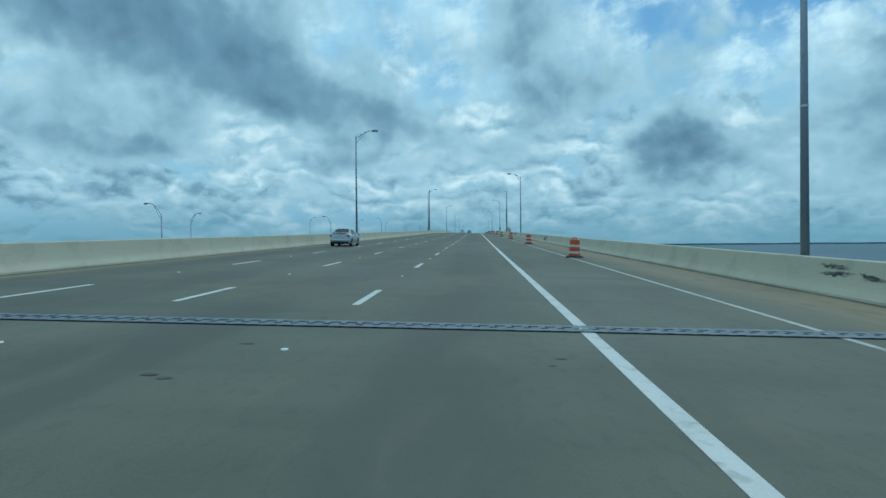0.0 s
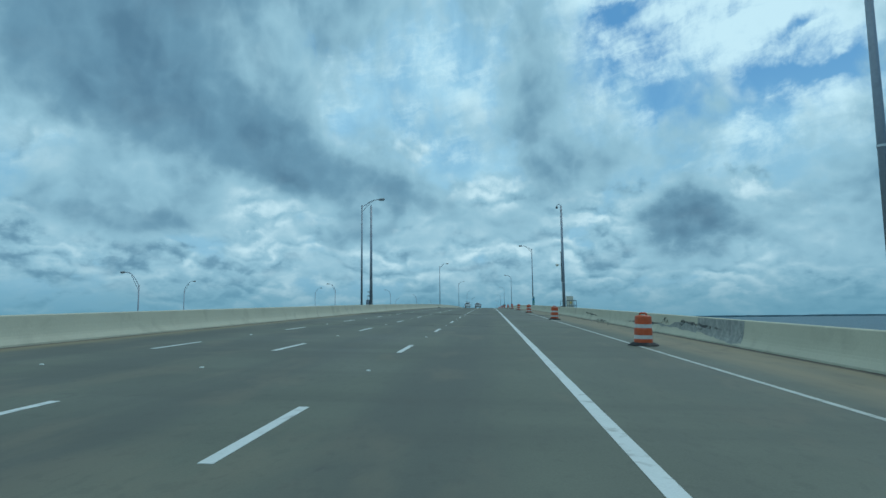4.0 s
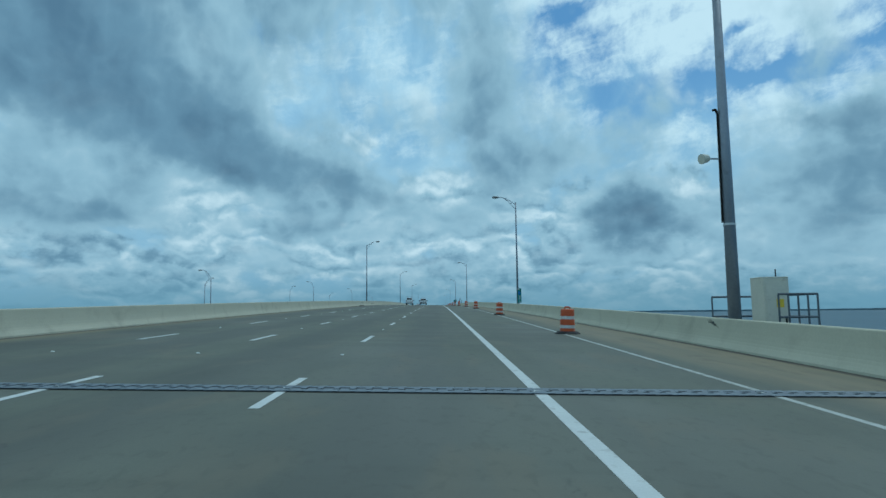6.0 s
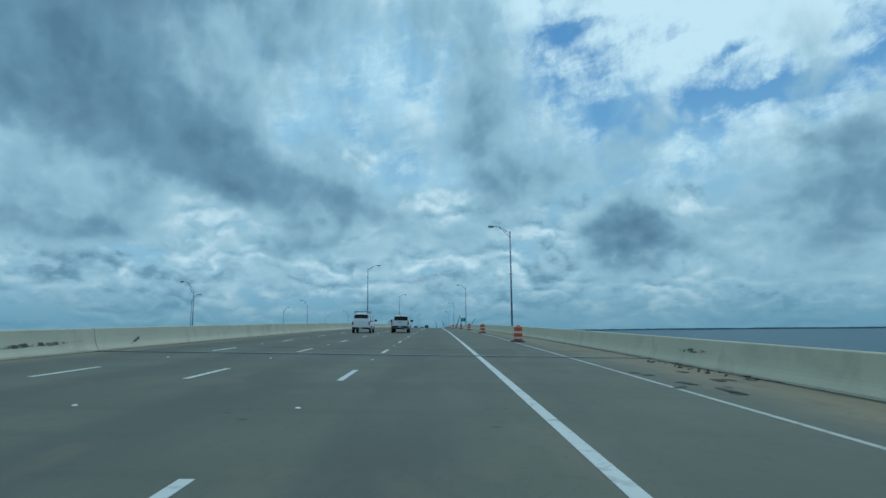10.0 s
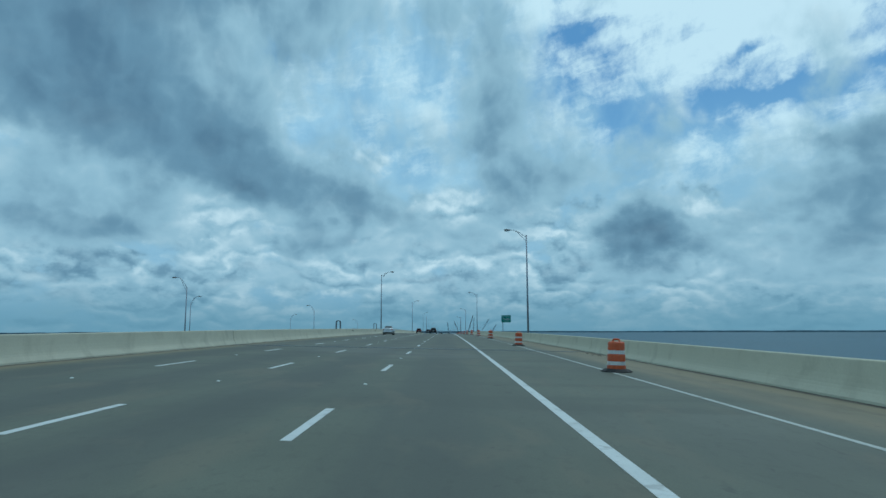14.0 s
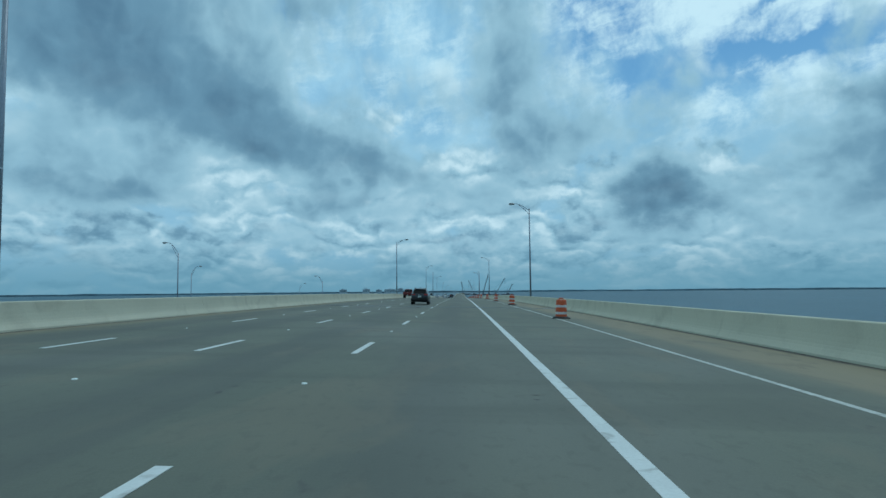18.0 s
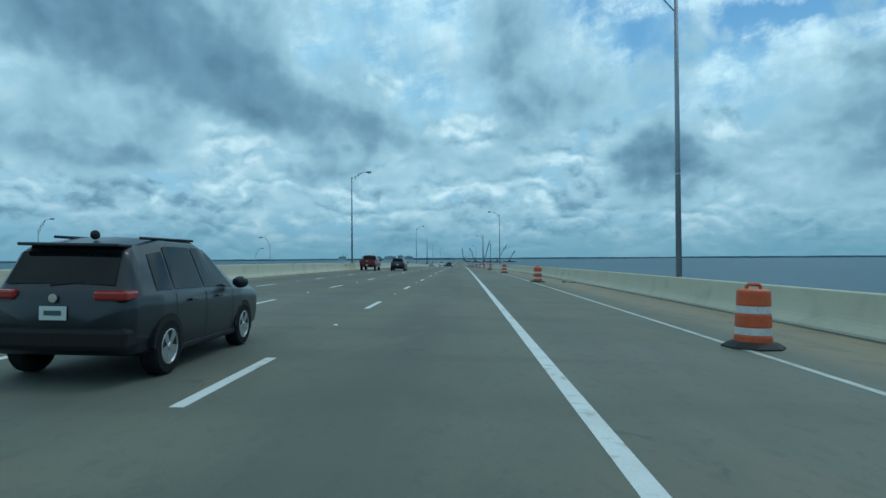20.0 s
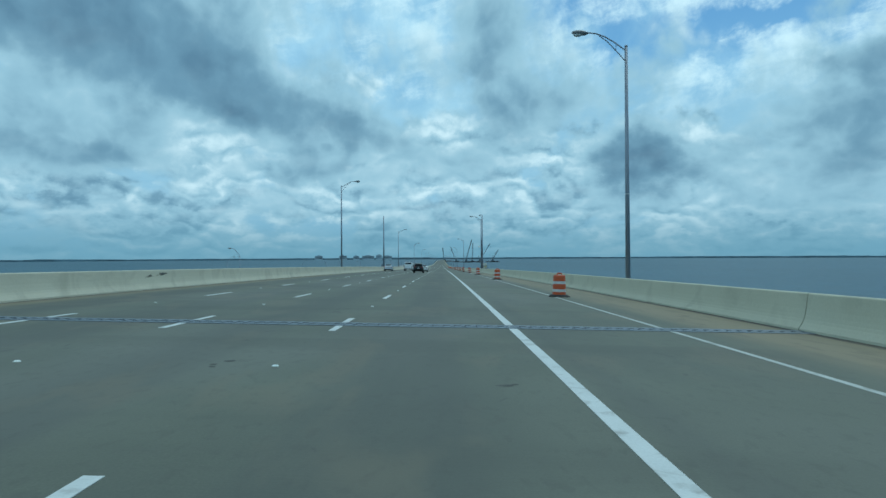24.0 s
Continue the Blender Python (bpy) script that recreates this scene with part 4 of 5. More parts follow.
rubble("concrete_rubble", 10.75, 178, 34, (0.28, 8), 0.09, M_RUBBLE, "loose broken concrete along the barrier's foot", "rubble", 2)
rubble("concrete_rubble", 10.6, 637.0, 46, (0.26, 1.5), 0.11, M_RUBBLE, "loose broken concrete at the barrier's foot", "rubble", 3)
rubble("leaf_litter", 10.5, 636.2, 26, (0.3, 0.9), 0.10, M_DARK, "dark litter heaped against the barrier's foot", "litter", 13)
rubble("grit", 9.9, 634.2, 4, (0.12, 0.2), 0.08, M_DARK, "dark scrap lying on the dusty shoulder", "litter", 14)
rubble("grit", 10.2, 405.0, 4, (0.15, 0.15), 0.07, M_DARK, "dark scrap lying on the dusty shoulder", "litter", 15)
rubble("leaf_litter", -11.3, 296, 50, (0.3, 9), 0.08, M_DARK, "dark leaf litter and grit against the barrier", "litter", 5)
rubble("leaf_litter", 10.7, 322, 40, (0.4, 4), 0.07, M_DARK, "dark grit and litter on the shoulder", "litter", 6)
rubble("grit", 10.6, 456, 26, (0.4, 3), 0.06, M_DARK, "dark grit and litter on the shoulder", "litter", 8)
bm = bmesh.new()
bmesh.ops.create_icosphere(bm, subdivisions=3, radius=0.26)
for v in bm.verts:
    v.co *= 1 + 0.25 * noise.noise(v.co * 7)
    v.co.z = max(v.co.z * 0.8, -0.12)
bag = new("rubbish_bag", mesh_of("rubbish_bag", bm, M_TRIM, True))
bag.matrix_basis = upright(10.8, 412.6, 0, 0.12)
tagged(bag, "crumpled black rubbish bag at the foot of the barrier", "rubbish bag")
bm = bmesh.new()
for i in range(26):
    a = i / 26 * 4.4
    c = Vector((-10.9 + 0.28 * math.cos(a), 297.5 + 0.28 * math.sin(a), 0))
    c.z = deck(c.x, c.y) + 0.07 + 0.03 * math.sin(i)
    box(bm, c.x - 0.06, c.x + 0.06, c.y - 0.07, c.y + 0.07, c.z - 0.06, c.z + 0.05, bevel=0.015)
tagged(new("tyre_scrap", mesh_of("tyre_scrap", bm, M_RUBBER)), "torn black tyre scrap near the barrier", "tyre scrap")


def scuff(x, y, length, z0, seed, side, rise=0.0):
    """A black rub mark on a barrier face, in one place a painted crease: a thin skin on its slope."""
    random.seed(seed)
    bm = bmesh.new()
    n = 14
    prev = None
    for i in range(n + 1):
        yy = y + length * i / n
        w = 0.055 * math.sin(math.pi * (i + 0.3) / (n + 0.6)) * random.uniform(0.5, 1.4) + 0.015
        zc = z0 + rise * i / n + random.uniform(-0.03, 0.03)
        row = []
        for z in (zc - w, zc + w):
            z = min(max(z, 0.32), 0.88)
            xx = face(x, side, z) - side * 0.006
            row.append(bm.verts.new((xx, yy, deck(xx, yy) + z)))
        if prev:
            bm.faces.new((prev[0], row[0], row[1], prev[1]))
        prev = row
    return bm


marks = thing("barrier_scuffs_and_crease", pose(0, 0, 0), "black tyre rub marks and one painted crease along the barrier faces", "scuff marks", kind="structure")
# the 8.5 m mark at 318.5 paints the left barrier's shaded crease
for i, (x, y, ln, z, side, rise) in enumerate(((11.12, 25.9, 1.7, 0.50, 1, 0.06), (11.12, 26.6, 2.2, 0.58, 1, -0.05), (11.12, 27.3, 1.5, 0.70, 1, 0.05), (-11.5, 318.5, 8.5, 0.34, -1, 0.1), (11.12, 152, 6, 0.5, 1, 0.2), (11.12, 160, 9, 0.45, 1, -0.1), (11.12, 178, 9, 0.36, 1, 0.26),
                                             (11.12, 206, 1.2, 0.6, 1, 0.35), (11.12, 497, 3, 0.55, 1, 0.1), (11.12, 500.5, 1.5, 0.5, 1, -0.3), (11.12, 702, 7, 0.5, 1, 0.15), (11.12, 322, 3, 0.5, 1, 0.0),
                                             (-11.5, 508.7, 3, 0.66, -1, 0.0), (-11.5, 536, 7, 0.5, -1, 0.3), (-11.5, 667, 3, 0.6, -1, 0.1), (-11.5, 735, 3, 0.6, -1, 0.2), (-11.5, 300, 8, 0.45, -1, 0.2))):
    part("scuff", scuff(x, y, ln, z, i, side, rise), M_SCUFF, marks)


def skin(x, side, y0, y1, low, high, seed, ragged=0.06):
    """A thin patch on a barrier's face; low and high give its edges (0 to 1 along it) in metres above the deck."""
    random.seed(seed)
    bm = bmesh.new()
    n, rows = 16, 6
    grid = []
    for i in range(n + 1):
        f = i / n
        yy = y0 + (y1 - y0) * f
        lo, hi = low(f) + random.uniform(-ragged, ragged), high(f) + random.uniform(-ragged, ragged)
        lo = max(lo, 0.02)
        hi = max(min(hi, 0.905), lo + 0.01)
        col = []
        for k in range(rows + 1):
            z = lo + (hi - lo) * k / rows
            xx = face(x, side, z) - side * 0.005
            col.append(bm.verts.new((xx, yy, deck(xx, yy) + z)))
        grid.append(col)
    for a, b in zip(grid, grid[1:]):
        for k in range(rows):
            bm.faces.new((a[k], b[k], b[k + 1], a[k + 1]))
    return bm


part("repair_patch", skin(11.12, 1, 150.4, 155.2, lambda f: 0.03 + 0.3 * f, lambda f: 0.93, 31, 0.03), M_PATCH, marks, "grey mottled repair patch")
part("repair_patch", skin(11.12, 1, 155.2, 165.5, lambda f: 0.30 + 0.1 * f, lambda f: 0.52 + 0.18 * math.sin(9 * f) * (1 - f), 32, 0.05), M_PATCH, marks, "grey mottled repair patch")
for y0, y1, z0, z1, k in ((150.5, 150.9, 0.30, 0.86, 33), (154.2, 155.6, 0.36, 0.50, 34), (156.6, 158.2, 0.42, 0.78, 35), (159.3, 161.0, 0.48, 0.80, 36), (162.6, 163.4, 0.55, 0.75, 37), (408.7, 408.9, 0.45, 0.76, 38)):
    part("gash", skin(11.12, 1, y0, y1, lambda f: z0, lambda f: z0 + (z1 - z0) * math.sin(math.pi * min(f * 1.3, 1.0)), k, 0.03), M_SCUFF, marks, "dark gash in the concrete")
part("gash", skin(-11.5, -1, 422.8, 427.0, lambda f: 0.36 + 0.12 * f, lambda f: 0.42 + 0.38 * math.sin(math.pi * min(0.12 + f * 0.9, 1.0)), 40, 0.04), M_SCUFF, marks, "dark gash in the concrete")
part("gash", skin(11.12, 1, 90.6, 96.4, lambda f: 0.10 + 0.36 * f, lambda f: 0.2 + 0.66 * math.sin(math.pi * min(0.15 + f, 1.0)), 41, 0.03), M_SCUFF, marks, "dark gash in the concrete")
part("gash", skin(11.12, 1, 134.5, 138.5, lambda f: 0.2 + 0.2 * f, lambda f: 0.25 + 0.45 * math.sin(math.pi * min(0.15 + f, 1.0)), 42, 0.03), M_SCUFF, marks, "dark gash in the concrete")
part("gash", skin(-11.5, -1, 330.4, 331.6, lambda f: 0.12 + 0.32 * f, lambda f: 0.18 + 0.42 * f, 43, 0.03), M_SCUFF, marks, "dark gash in the concrete")
part("gash", skin(11.12, 1, 173.5, 179.5, lambda f: 0.03, lambda f: 0.06 + 0.15 * math.sin(math.pi * f * 0.8), 44, 0.03), M_SCUFF, marks, "dark gash in the concrete")
# tar and skid stains on the shoulder
bm = bmesh.new()
random.seed(9)
for cx, cy, n in ((8.6, 318, 12), (10.2, 320, 10), (7.6, 497, 3), (10.0, 655, 8), (10.6, 430, 5), (-0.6, 590, 3)):
    for _ in range(n):
        xx, yy, w, d = cx + random.uniform(-0.9, 0.9), cy + random.uniform(-3, 3), random.uniform(0.1, 0.5), random.uniform(0.2, 0.9)
        bm.faces.new([bm.verts.new((xx + w * 0.5 * math.cos(a) * random.uniform(0.6, 1), yy + d * math.sin(a) * random.uniform(0.6, 1), deck(xx, yy) + 0.0065)) for a in np.arange(0, 6.28, 0.7)])
tagged(new("tar_stains", mesh_of("tar_stains", bm, M_DARK)), "dark tar stains on the dusty shoulder", "stain", kind="stuff")


# ---- vehicles: each stands on its wheels, its tail at y = 0, its nose towards +y ----
def curve(table, y):
    ys, vs = zip(*table)
    return float(np.interp(y, ys, vs))


class Shell:
    """The skin of a car body, from lines along its length: underside, waist, top, half widths at waist and top."""

    def __init__(self, length, low, waist, top, half, half_top):
        self.length, self.low, self.waist, self.top, self.half, self.half_top = length, low, waist, top, half, half_top

    def ring(self, y, grow=0.0):
        """Half section from the sill's middle up to the roof's middle."""
        zl, zw, zt = curve(self.low, y), curve(self.waist, y), curve(self.top, y)
        zw = min(zw, zt - 0.02)
        w, wt = curve(self.half, y) + grow, curve(self.half_top, y) + grow
        zm = zl + (zw - zl) * 0.45
        pts = [(0.0, zl), (w * 0.86, zl), (w * 0.965, zl + 0.07), (w * 0.995, zm), (w, zw - (zw - zm) * 0.35), (w * 0.985, zw - 0.02), (w * 0.965, zw + 0.005)]
        for f in (0.33, 0.66):
            pts.append((w * 0.965 + (wt - w * 0.965) * f, zw + (zt - 0.06 - zw) * f))
        pts += [(wt, max(zt - 0.06, zw + 0.006)), (wt - 0.07, zt - 0.015 + grow), (wt * 0.55, zt + grow), (0.0, zt + 0.012 + grow)]
        return pts

    def side(self, y, f, grow):
        """A point of the glass side: f from the waist (0) to the roof's edge (1)."""
        zw, zt = curve(self.waist, y), curve(self.top, y)
        w, wt = curve(self.half, y), curve(self.half_top, y)
        return w * 0.965 + (wt - w * 0.965) * f + grow, zw + (zt - 0.06 - zw) * f

    def body(self):
        bm = bmesh.new()
        keys = sorted({round(y, 3) for t in (self.low, self.waist, self.top, self.half, self.half_top) for y, _ in t} | {round(v, 3) for v in np.arange(0, self.length, 0.12)})
        rings = []
        for y in keys:
            if not 0 <= y <= self.length:
                continue
            h = self.ring(y)
            pts = h + [(-x, z) for x, z in h[-2:0:-1]]
            rings.append([bm.verts.new((x, y, z)) for x, z in pts])
        k = len(rings[0])
        for a, b in zip(rings, rings[1:]):
            for i in range(k):
                bm.faces.new((a[i], a[(i + 1) % k], b[(i + 1) % k], b[i]))
        bm.faces.new(rings[0][::-1]), bm.faces.new(rings[-1])
        return bm

    def side_pane(self, sgn, y0, y1, f0=0.08, f1=0.93, slant0=0.0, slant1=0.0):
        """A door window, leaning at its ends."""
        bm = bmesh.new()
        lo, hi = [], []
        for k in range(7):
            q = k / 6
            a, b = y0 + (y1 - y0) * q, y0 + slant0 + (y1 + slant1 - y0 - slant0) * q
            x, z = self.side(a, f0, 0.008)
            lo.append(bm.verts.new((sgn * x, a, z)))
            x, z = self.side(b, f1, 0.008)
            hi.append(bm.verts.new((sgn * x, b, z)))
        for k in range(6):
            bm.faces.new((lo[k], lo[k + 1], hi[k + 1], hi[k]))
        return bm

    def end_pane(self, y0, y1, inset=0.1, grow=0.008):
        """The front or rear screen: the sloped top skin between y0 and y1."""
        bm = bmesh.new()
        rows = []
        for k in range(7):
            y = y0 + (y1 - y0) * k / 6
            wt, zt = curve(self.half_top, y) - inset, curve(self.top, y)
            rows.append([bm.verts.new((wt * u, y, zt + grow + 0.012 * (1 - abs(u)))) for u in (-1, -0.5, 0, 0.5, 1)])
        for a, b in zip(rows, rows[1:]):
            for i in range(4):
                bm.faces.new((a[i], a[i + 1], b[i + 1], b[i]))
        return bm


def wheel(parent, sgn, x, y, r, w, spokes=5):
    t = part("wheel", lathe([(r * 0.60, -w * 0.1), (r * 0.62, -w / 2), (r * 0.93, -w / 2), (r, -w * 0.36), (r, w * 0.36), (r * 0.93, w / 2), (r * 0.62, w / 2), (r * 0.60, w * 0.1)], 24), M_TYRE, parent, "dusty black tyre",
             m=pose(x - sgn * w / 2, y, r, 0, 90 * sgn, 0))
    rim = part("rim", lathe([(r * 0.60, w * 0.30), (r * 0.64, w * 0.49), (r * 0.60, w * 0.52), (r * 0.57, w * 0.36), (r * 0.2, w * 0.30)], 24), M_TRIM, t)
    bm = bmesh.new()
    for i in range(spokes):
        a = 2 * math.pi * i / spokes
        c, s_ = math.cos(a), math.sin(a)
        v = [bm.verts.new((c * u - s_ * q, s_ * u + c * q, h)) for u, q, h in ((0.0, -r * 0.10, w * 0.46), (0.0, r * 0.10, w * 0.46), (r * 0.6, r * 0.15, w * 0.5), (r * 0.6, -r * 0.15, w * 0.5))]
        bm.faces.new(v)
        v2 = [bm.verts.new(k.co - Vector((0, 0, 0.02))) for k in v]
        for i0 in range(4):
            bm.faces.new((v[i0], v2[i0], v2[(i0 + 1) % 4], v[(i0 + 1) % 4]))
    bmesh.ops.create_cone(bm, cap_ends=True, segments=12, radius1=r * 0.16, radius2=r * 0.12, depth=0.03, matrix=pose(0, 0, w * 0.48))
    bm2 = lathe([(r * 0.58, w * 0.40), (r * 0.635, w * 0.5), (r * 0.60, w * 0.525), (r * 0.56, w * 0.45)], 24)
    part("spokes", bm, M_RIM, t, "silver alloy spokes")
    part("rim_edge", bm2, M_RIM, t)
    return t


def arch(parent, shell, sgn, y, r):
    """A dark wheel opening, a shallow skin just proud of the flank, and its lip."""
    bm = bmesh.new()
    x = curve(shell.half, y) * 1.0 + 0.004
    n = 16
    out = [bm.verts.new((sgn * x, y + r * math.cos(a), r * 0.93 + r * math.sin(a) if a <= math.pi else r * 0.93)) for a in np.linspace(-0.5, math.pi + 0.5, n)]
    for v in out:
        v.co.z = max(v.co.z, curve(shell.low, y) - 0.02)
    inn = [bm.verts.new((v.co.x - sgn * 0.12, v.co.y, v.co.z)) for v in out]
    bm.faces.new(out)
    for i in range(n - 1):
        bm.faces.new((out[i], inn[i], inn[i + 1], out[i + 1]))
    return part("wheel_arch", bm, M_TRIM, parent)


def plate(parent, y, z, tilt=0):
    p = part("number_plate", one_box(-0.155, 0.155, y - 0.012, y, z - 0.078, z + 0.078), M_PLATE, parent, "pale number plate with a dark bar")
    part("bar", one_box(-0.1, 0.1, y - 0.016, y - 0.012, z - 0.025, z + 0.03), M_BAR, p)


def mirrors(t, shell, y, paint, z, s=1.0):
    for sgn in (-1, 1):
        x = curve(shell.half, y)
        part("door_mirror", blob(sgn * (x + 0.12 * s), y, z, 0.12 * s, 0.07 * s, 0.085 * s), paint, t, smooth=True)


def fit_wheels(t, shell, ys, r, w, spokes):
    for y in ys:
        for sgn in (-1, 1):
            arch(t, shell, sgn, y, r * 1.13)
            wheel(t, sgn, sgn * (curve(shell.half, y) + 0.012), y, r, w, spokes)


def handles(t, shell, ys, z, mat):
    for y in ys:
        for sgn in (-1, 1):
            x = curve(shell.half, y)
            part("door_handle", one_box(min(sgn * x, sgn * (x + 0.035)), max(sgn * x, sgn * (x + 0.035)), y - 0.09, y + 0.09, z - 0.018, z + 0.018, bevel=0.008), mat, t)


def seams(t, shell, ys, z0=0.35):
    """Door gaps: thin dark lines down the flank."""
    for y in ys:
        for sgn in (-1, 1):
            h = [q for q in shell.ring(y, 0.003)[2:7]]
            bm = bmesh.new()
            a = [bm.verts.new((sgn * x, y - 0.006, z)) for x, z in h]
            b = [bm.verts.new((sgn * x, y + 0.006, z)) for x, z in h]
            for i in range(len(h) - 1):
                bm.faces.new((a[i], b[i], b[i + 1], a[i + 1]))
            part("door_seam", bm, M_TRIM, t)


def sedan(m, label, paint, L=4.6, spoiler=False, red_lens=True, group=""):
    sh = Shell(L, [(0, 0.42), (0.15, 0.27), (0.6, 0.2), (L - 0.7, 0.19), (L - 0.1, 0.24), (L, 0.4)],
               [(0, 0.78), (0.1, 0.93), (0.7, 0.97), (2.4, 0.93), (3.4, 0.9), (L - 0.5, 0.8), (L, 0.55)],
               [(0, 0.86), (0.05, 1.02), (0.12, 1.09), (0.62, 1.12), (1.42, 1.43), (1.8, 1.47), (2.5, 1.46), (2.75, 1.42), (3.5, 1.02), (L - 0.45, 0.88), (L - 0.12, 0.74), (L, 0.58)],
               [(0, 0.66), (0.12, 0.78), (0.6, 0.86), (1.4, 0.88), (3.4, 0.88), (L - 0.4, 0.86), (L - 0.12, 0.76), (L, 0.6)],
               [(0, 0.58), (0.12, 0.66), (0.62, 0.70), (0.9, 0.66), (1.5, 0.57), (2.5, 0.57), (2.8, 0.60), (3.5, 0.72), (L - 0.4, 0.7), (L, 0.45)])
    t = thing("car", m, label, "car", group)
    part("body", sh.body(), paint, t, smooth=True)
    part("rear_screen", sh.end_pane(0.70, 1.42, 0.07), M_GLASS, t, "dark rear screen")
    part("windscreen", sh.end_pane(2.78, 3.45, 0.07), M_GLASS, t)
    for sg in (-1, 1):
        part("rear_window", sh.side_pane(sg, 1.0, 1.95, slant0=0.42, slant1=-0.02), M_GLASS, t)
        part("front_window", sh.side_pane(sg, 2.0, 3.2, slant0=-0.02, slant1=-0.48), M_GLASS, t)
        # tail lamps wrap round the corner
        lamp = part("tail_lamp", one_box(min(sg * 0.50, sg * 0.815), max(sg * 0.50, sg * 0.815), -0.005, 0.30, 0.775, 0.985, bevel=0.085), M_TAIL, t, "red tail lamp")
        part("reversing_lens", blob(sg * 0.61, -0.004, 0.865, 0.05, 0.012, 0.045), M_CLEAR, lamp, "clear lens")
        part("head_lamp", one_box(min(sg * 0.38, sg * 0.6), max(sg * 0.38, sg * 0.6), L - 0.3, L - 0.06, 0.6, 0.7, bevel=0.04), M_CLEAR, t)
    part("rear_bumper", one_box(-0.80, 0.80, -0.035, 0.34, 0.34, 0.70, bevel=0.14), paint, t, smooth=True)
    part("lower_valance", one_box(-0.70, 0.70, -0.03, 0.3, 0.25, 0.40, bevel=0.05), M_TRIM, t, "black lower bumper")
    part("boot_strip", one_box(-0.4, 0.4, -0.02, 0.04, 0.93, 0.965, bevel=0.01), M_CHROME if not spoiler else paint, t)
    plate(t, -0.012, 0.84)
    part("boot_seam", one_box(-0.7, 0.7, 0.0, 0.008, 0.695, 0.71), M_TRIM, t)
    part("brake_light", one_box(-0.14, 0.14, 1.3, 1.36, 1.395, 1.415), M_TAIL, t)
    if spoiler:
        part("boot_spoiler", one_box(-0.6, 0.6, -0.02, 0.2, 1.115, 1.16, bevel=0.02), paint, t, smooth=True)
        for sg in (-0.5, 0.5):
            part("spoiler_foot", one_box(sg - 0.09, sg + 0.09, 0.02, 0.18, 1.04, 1.13, bevel=0.02), paint, t)
    else:
        part("aerial_fin", blob(0, 1.6, 1.475, 0.02, 0.07, 0.035), M_TRIM, t)
    part("exhaust", one_rod((0.5, -0.05, 0.27), (0.5, 0.2, 0.27), 0.035), M_CHROME, t)
    mirrors(t, sh, 3.05, paint, 1.0)
    handles(t, sh, (1.55, 2.45), 0.86, paint)
    seams(t, sh, (1.05, 1.98, 3.2))
    part("sill", one_box(-0.87, 0.87, 1.2, 3.3, 0.2, 0.27, bevel=0.03), paint, t)
    fit_wheels(t, sh, (0.92, 0.92 + 2.65), 0.315, 0.2, 5)
    return t


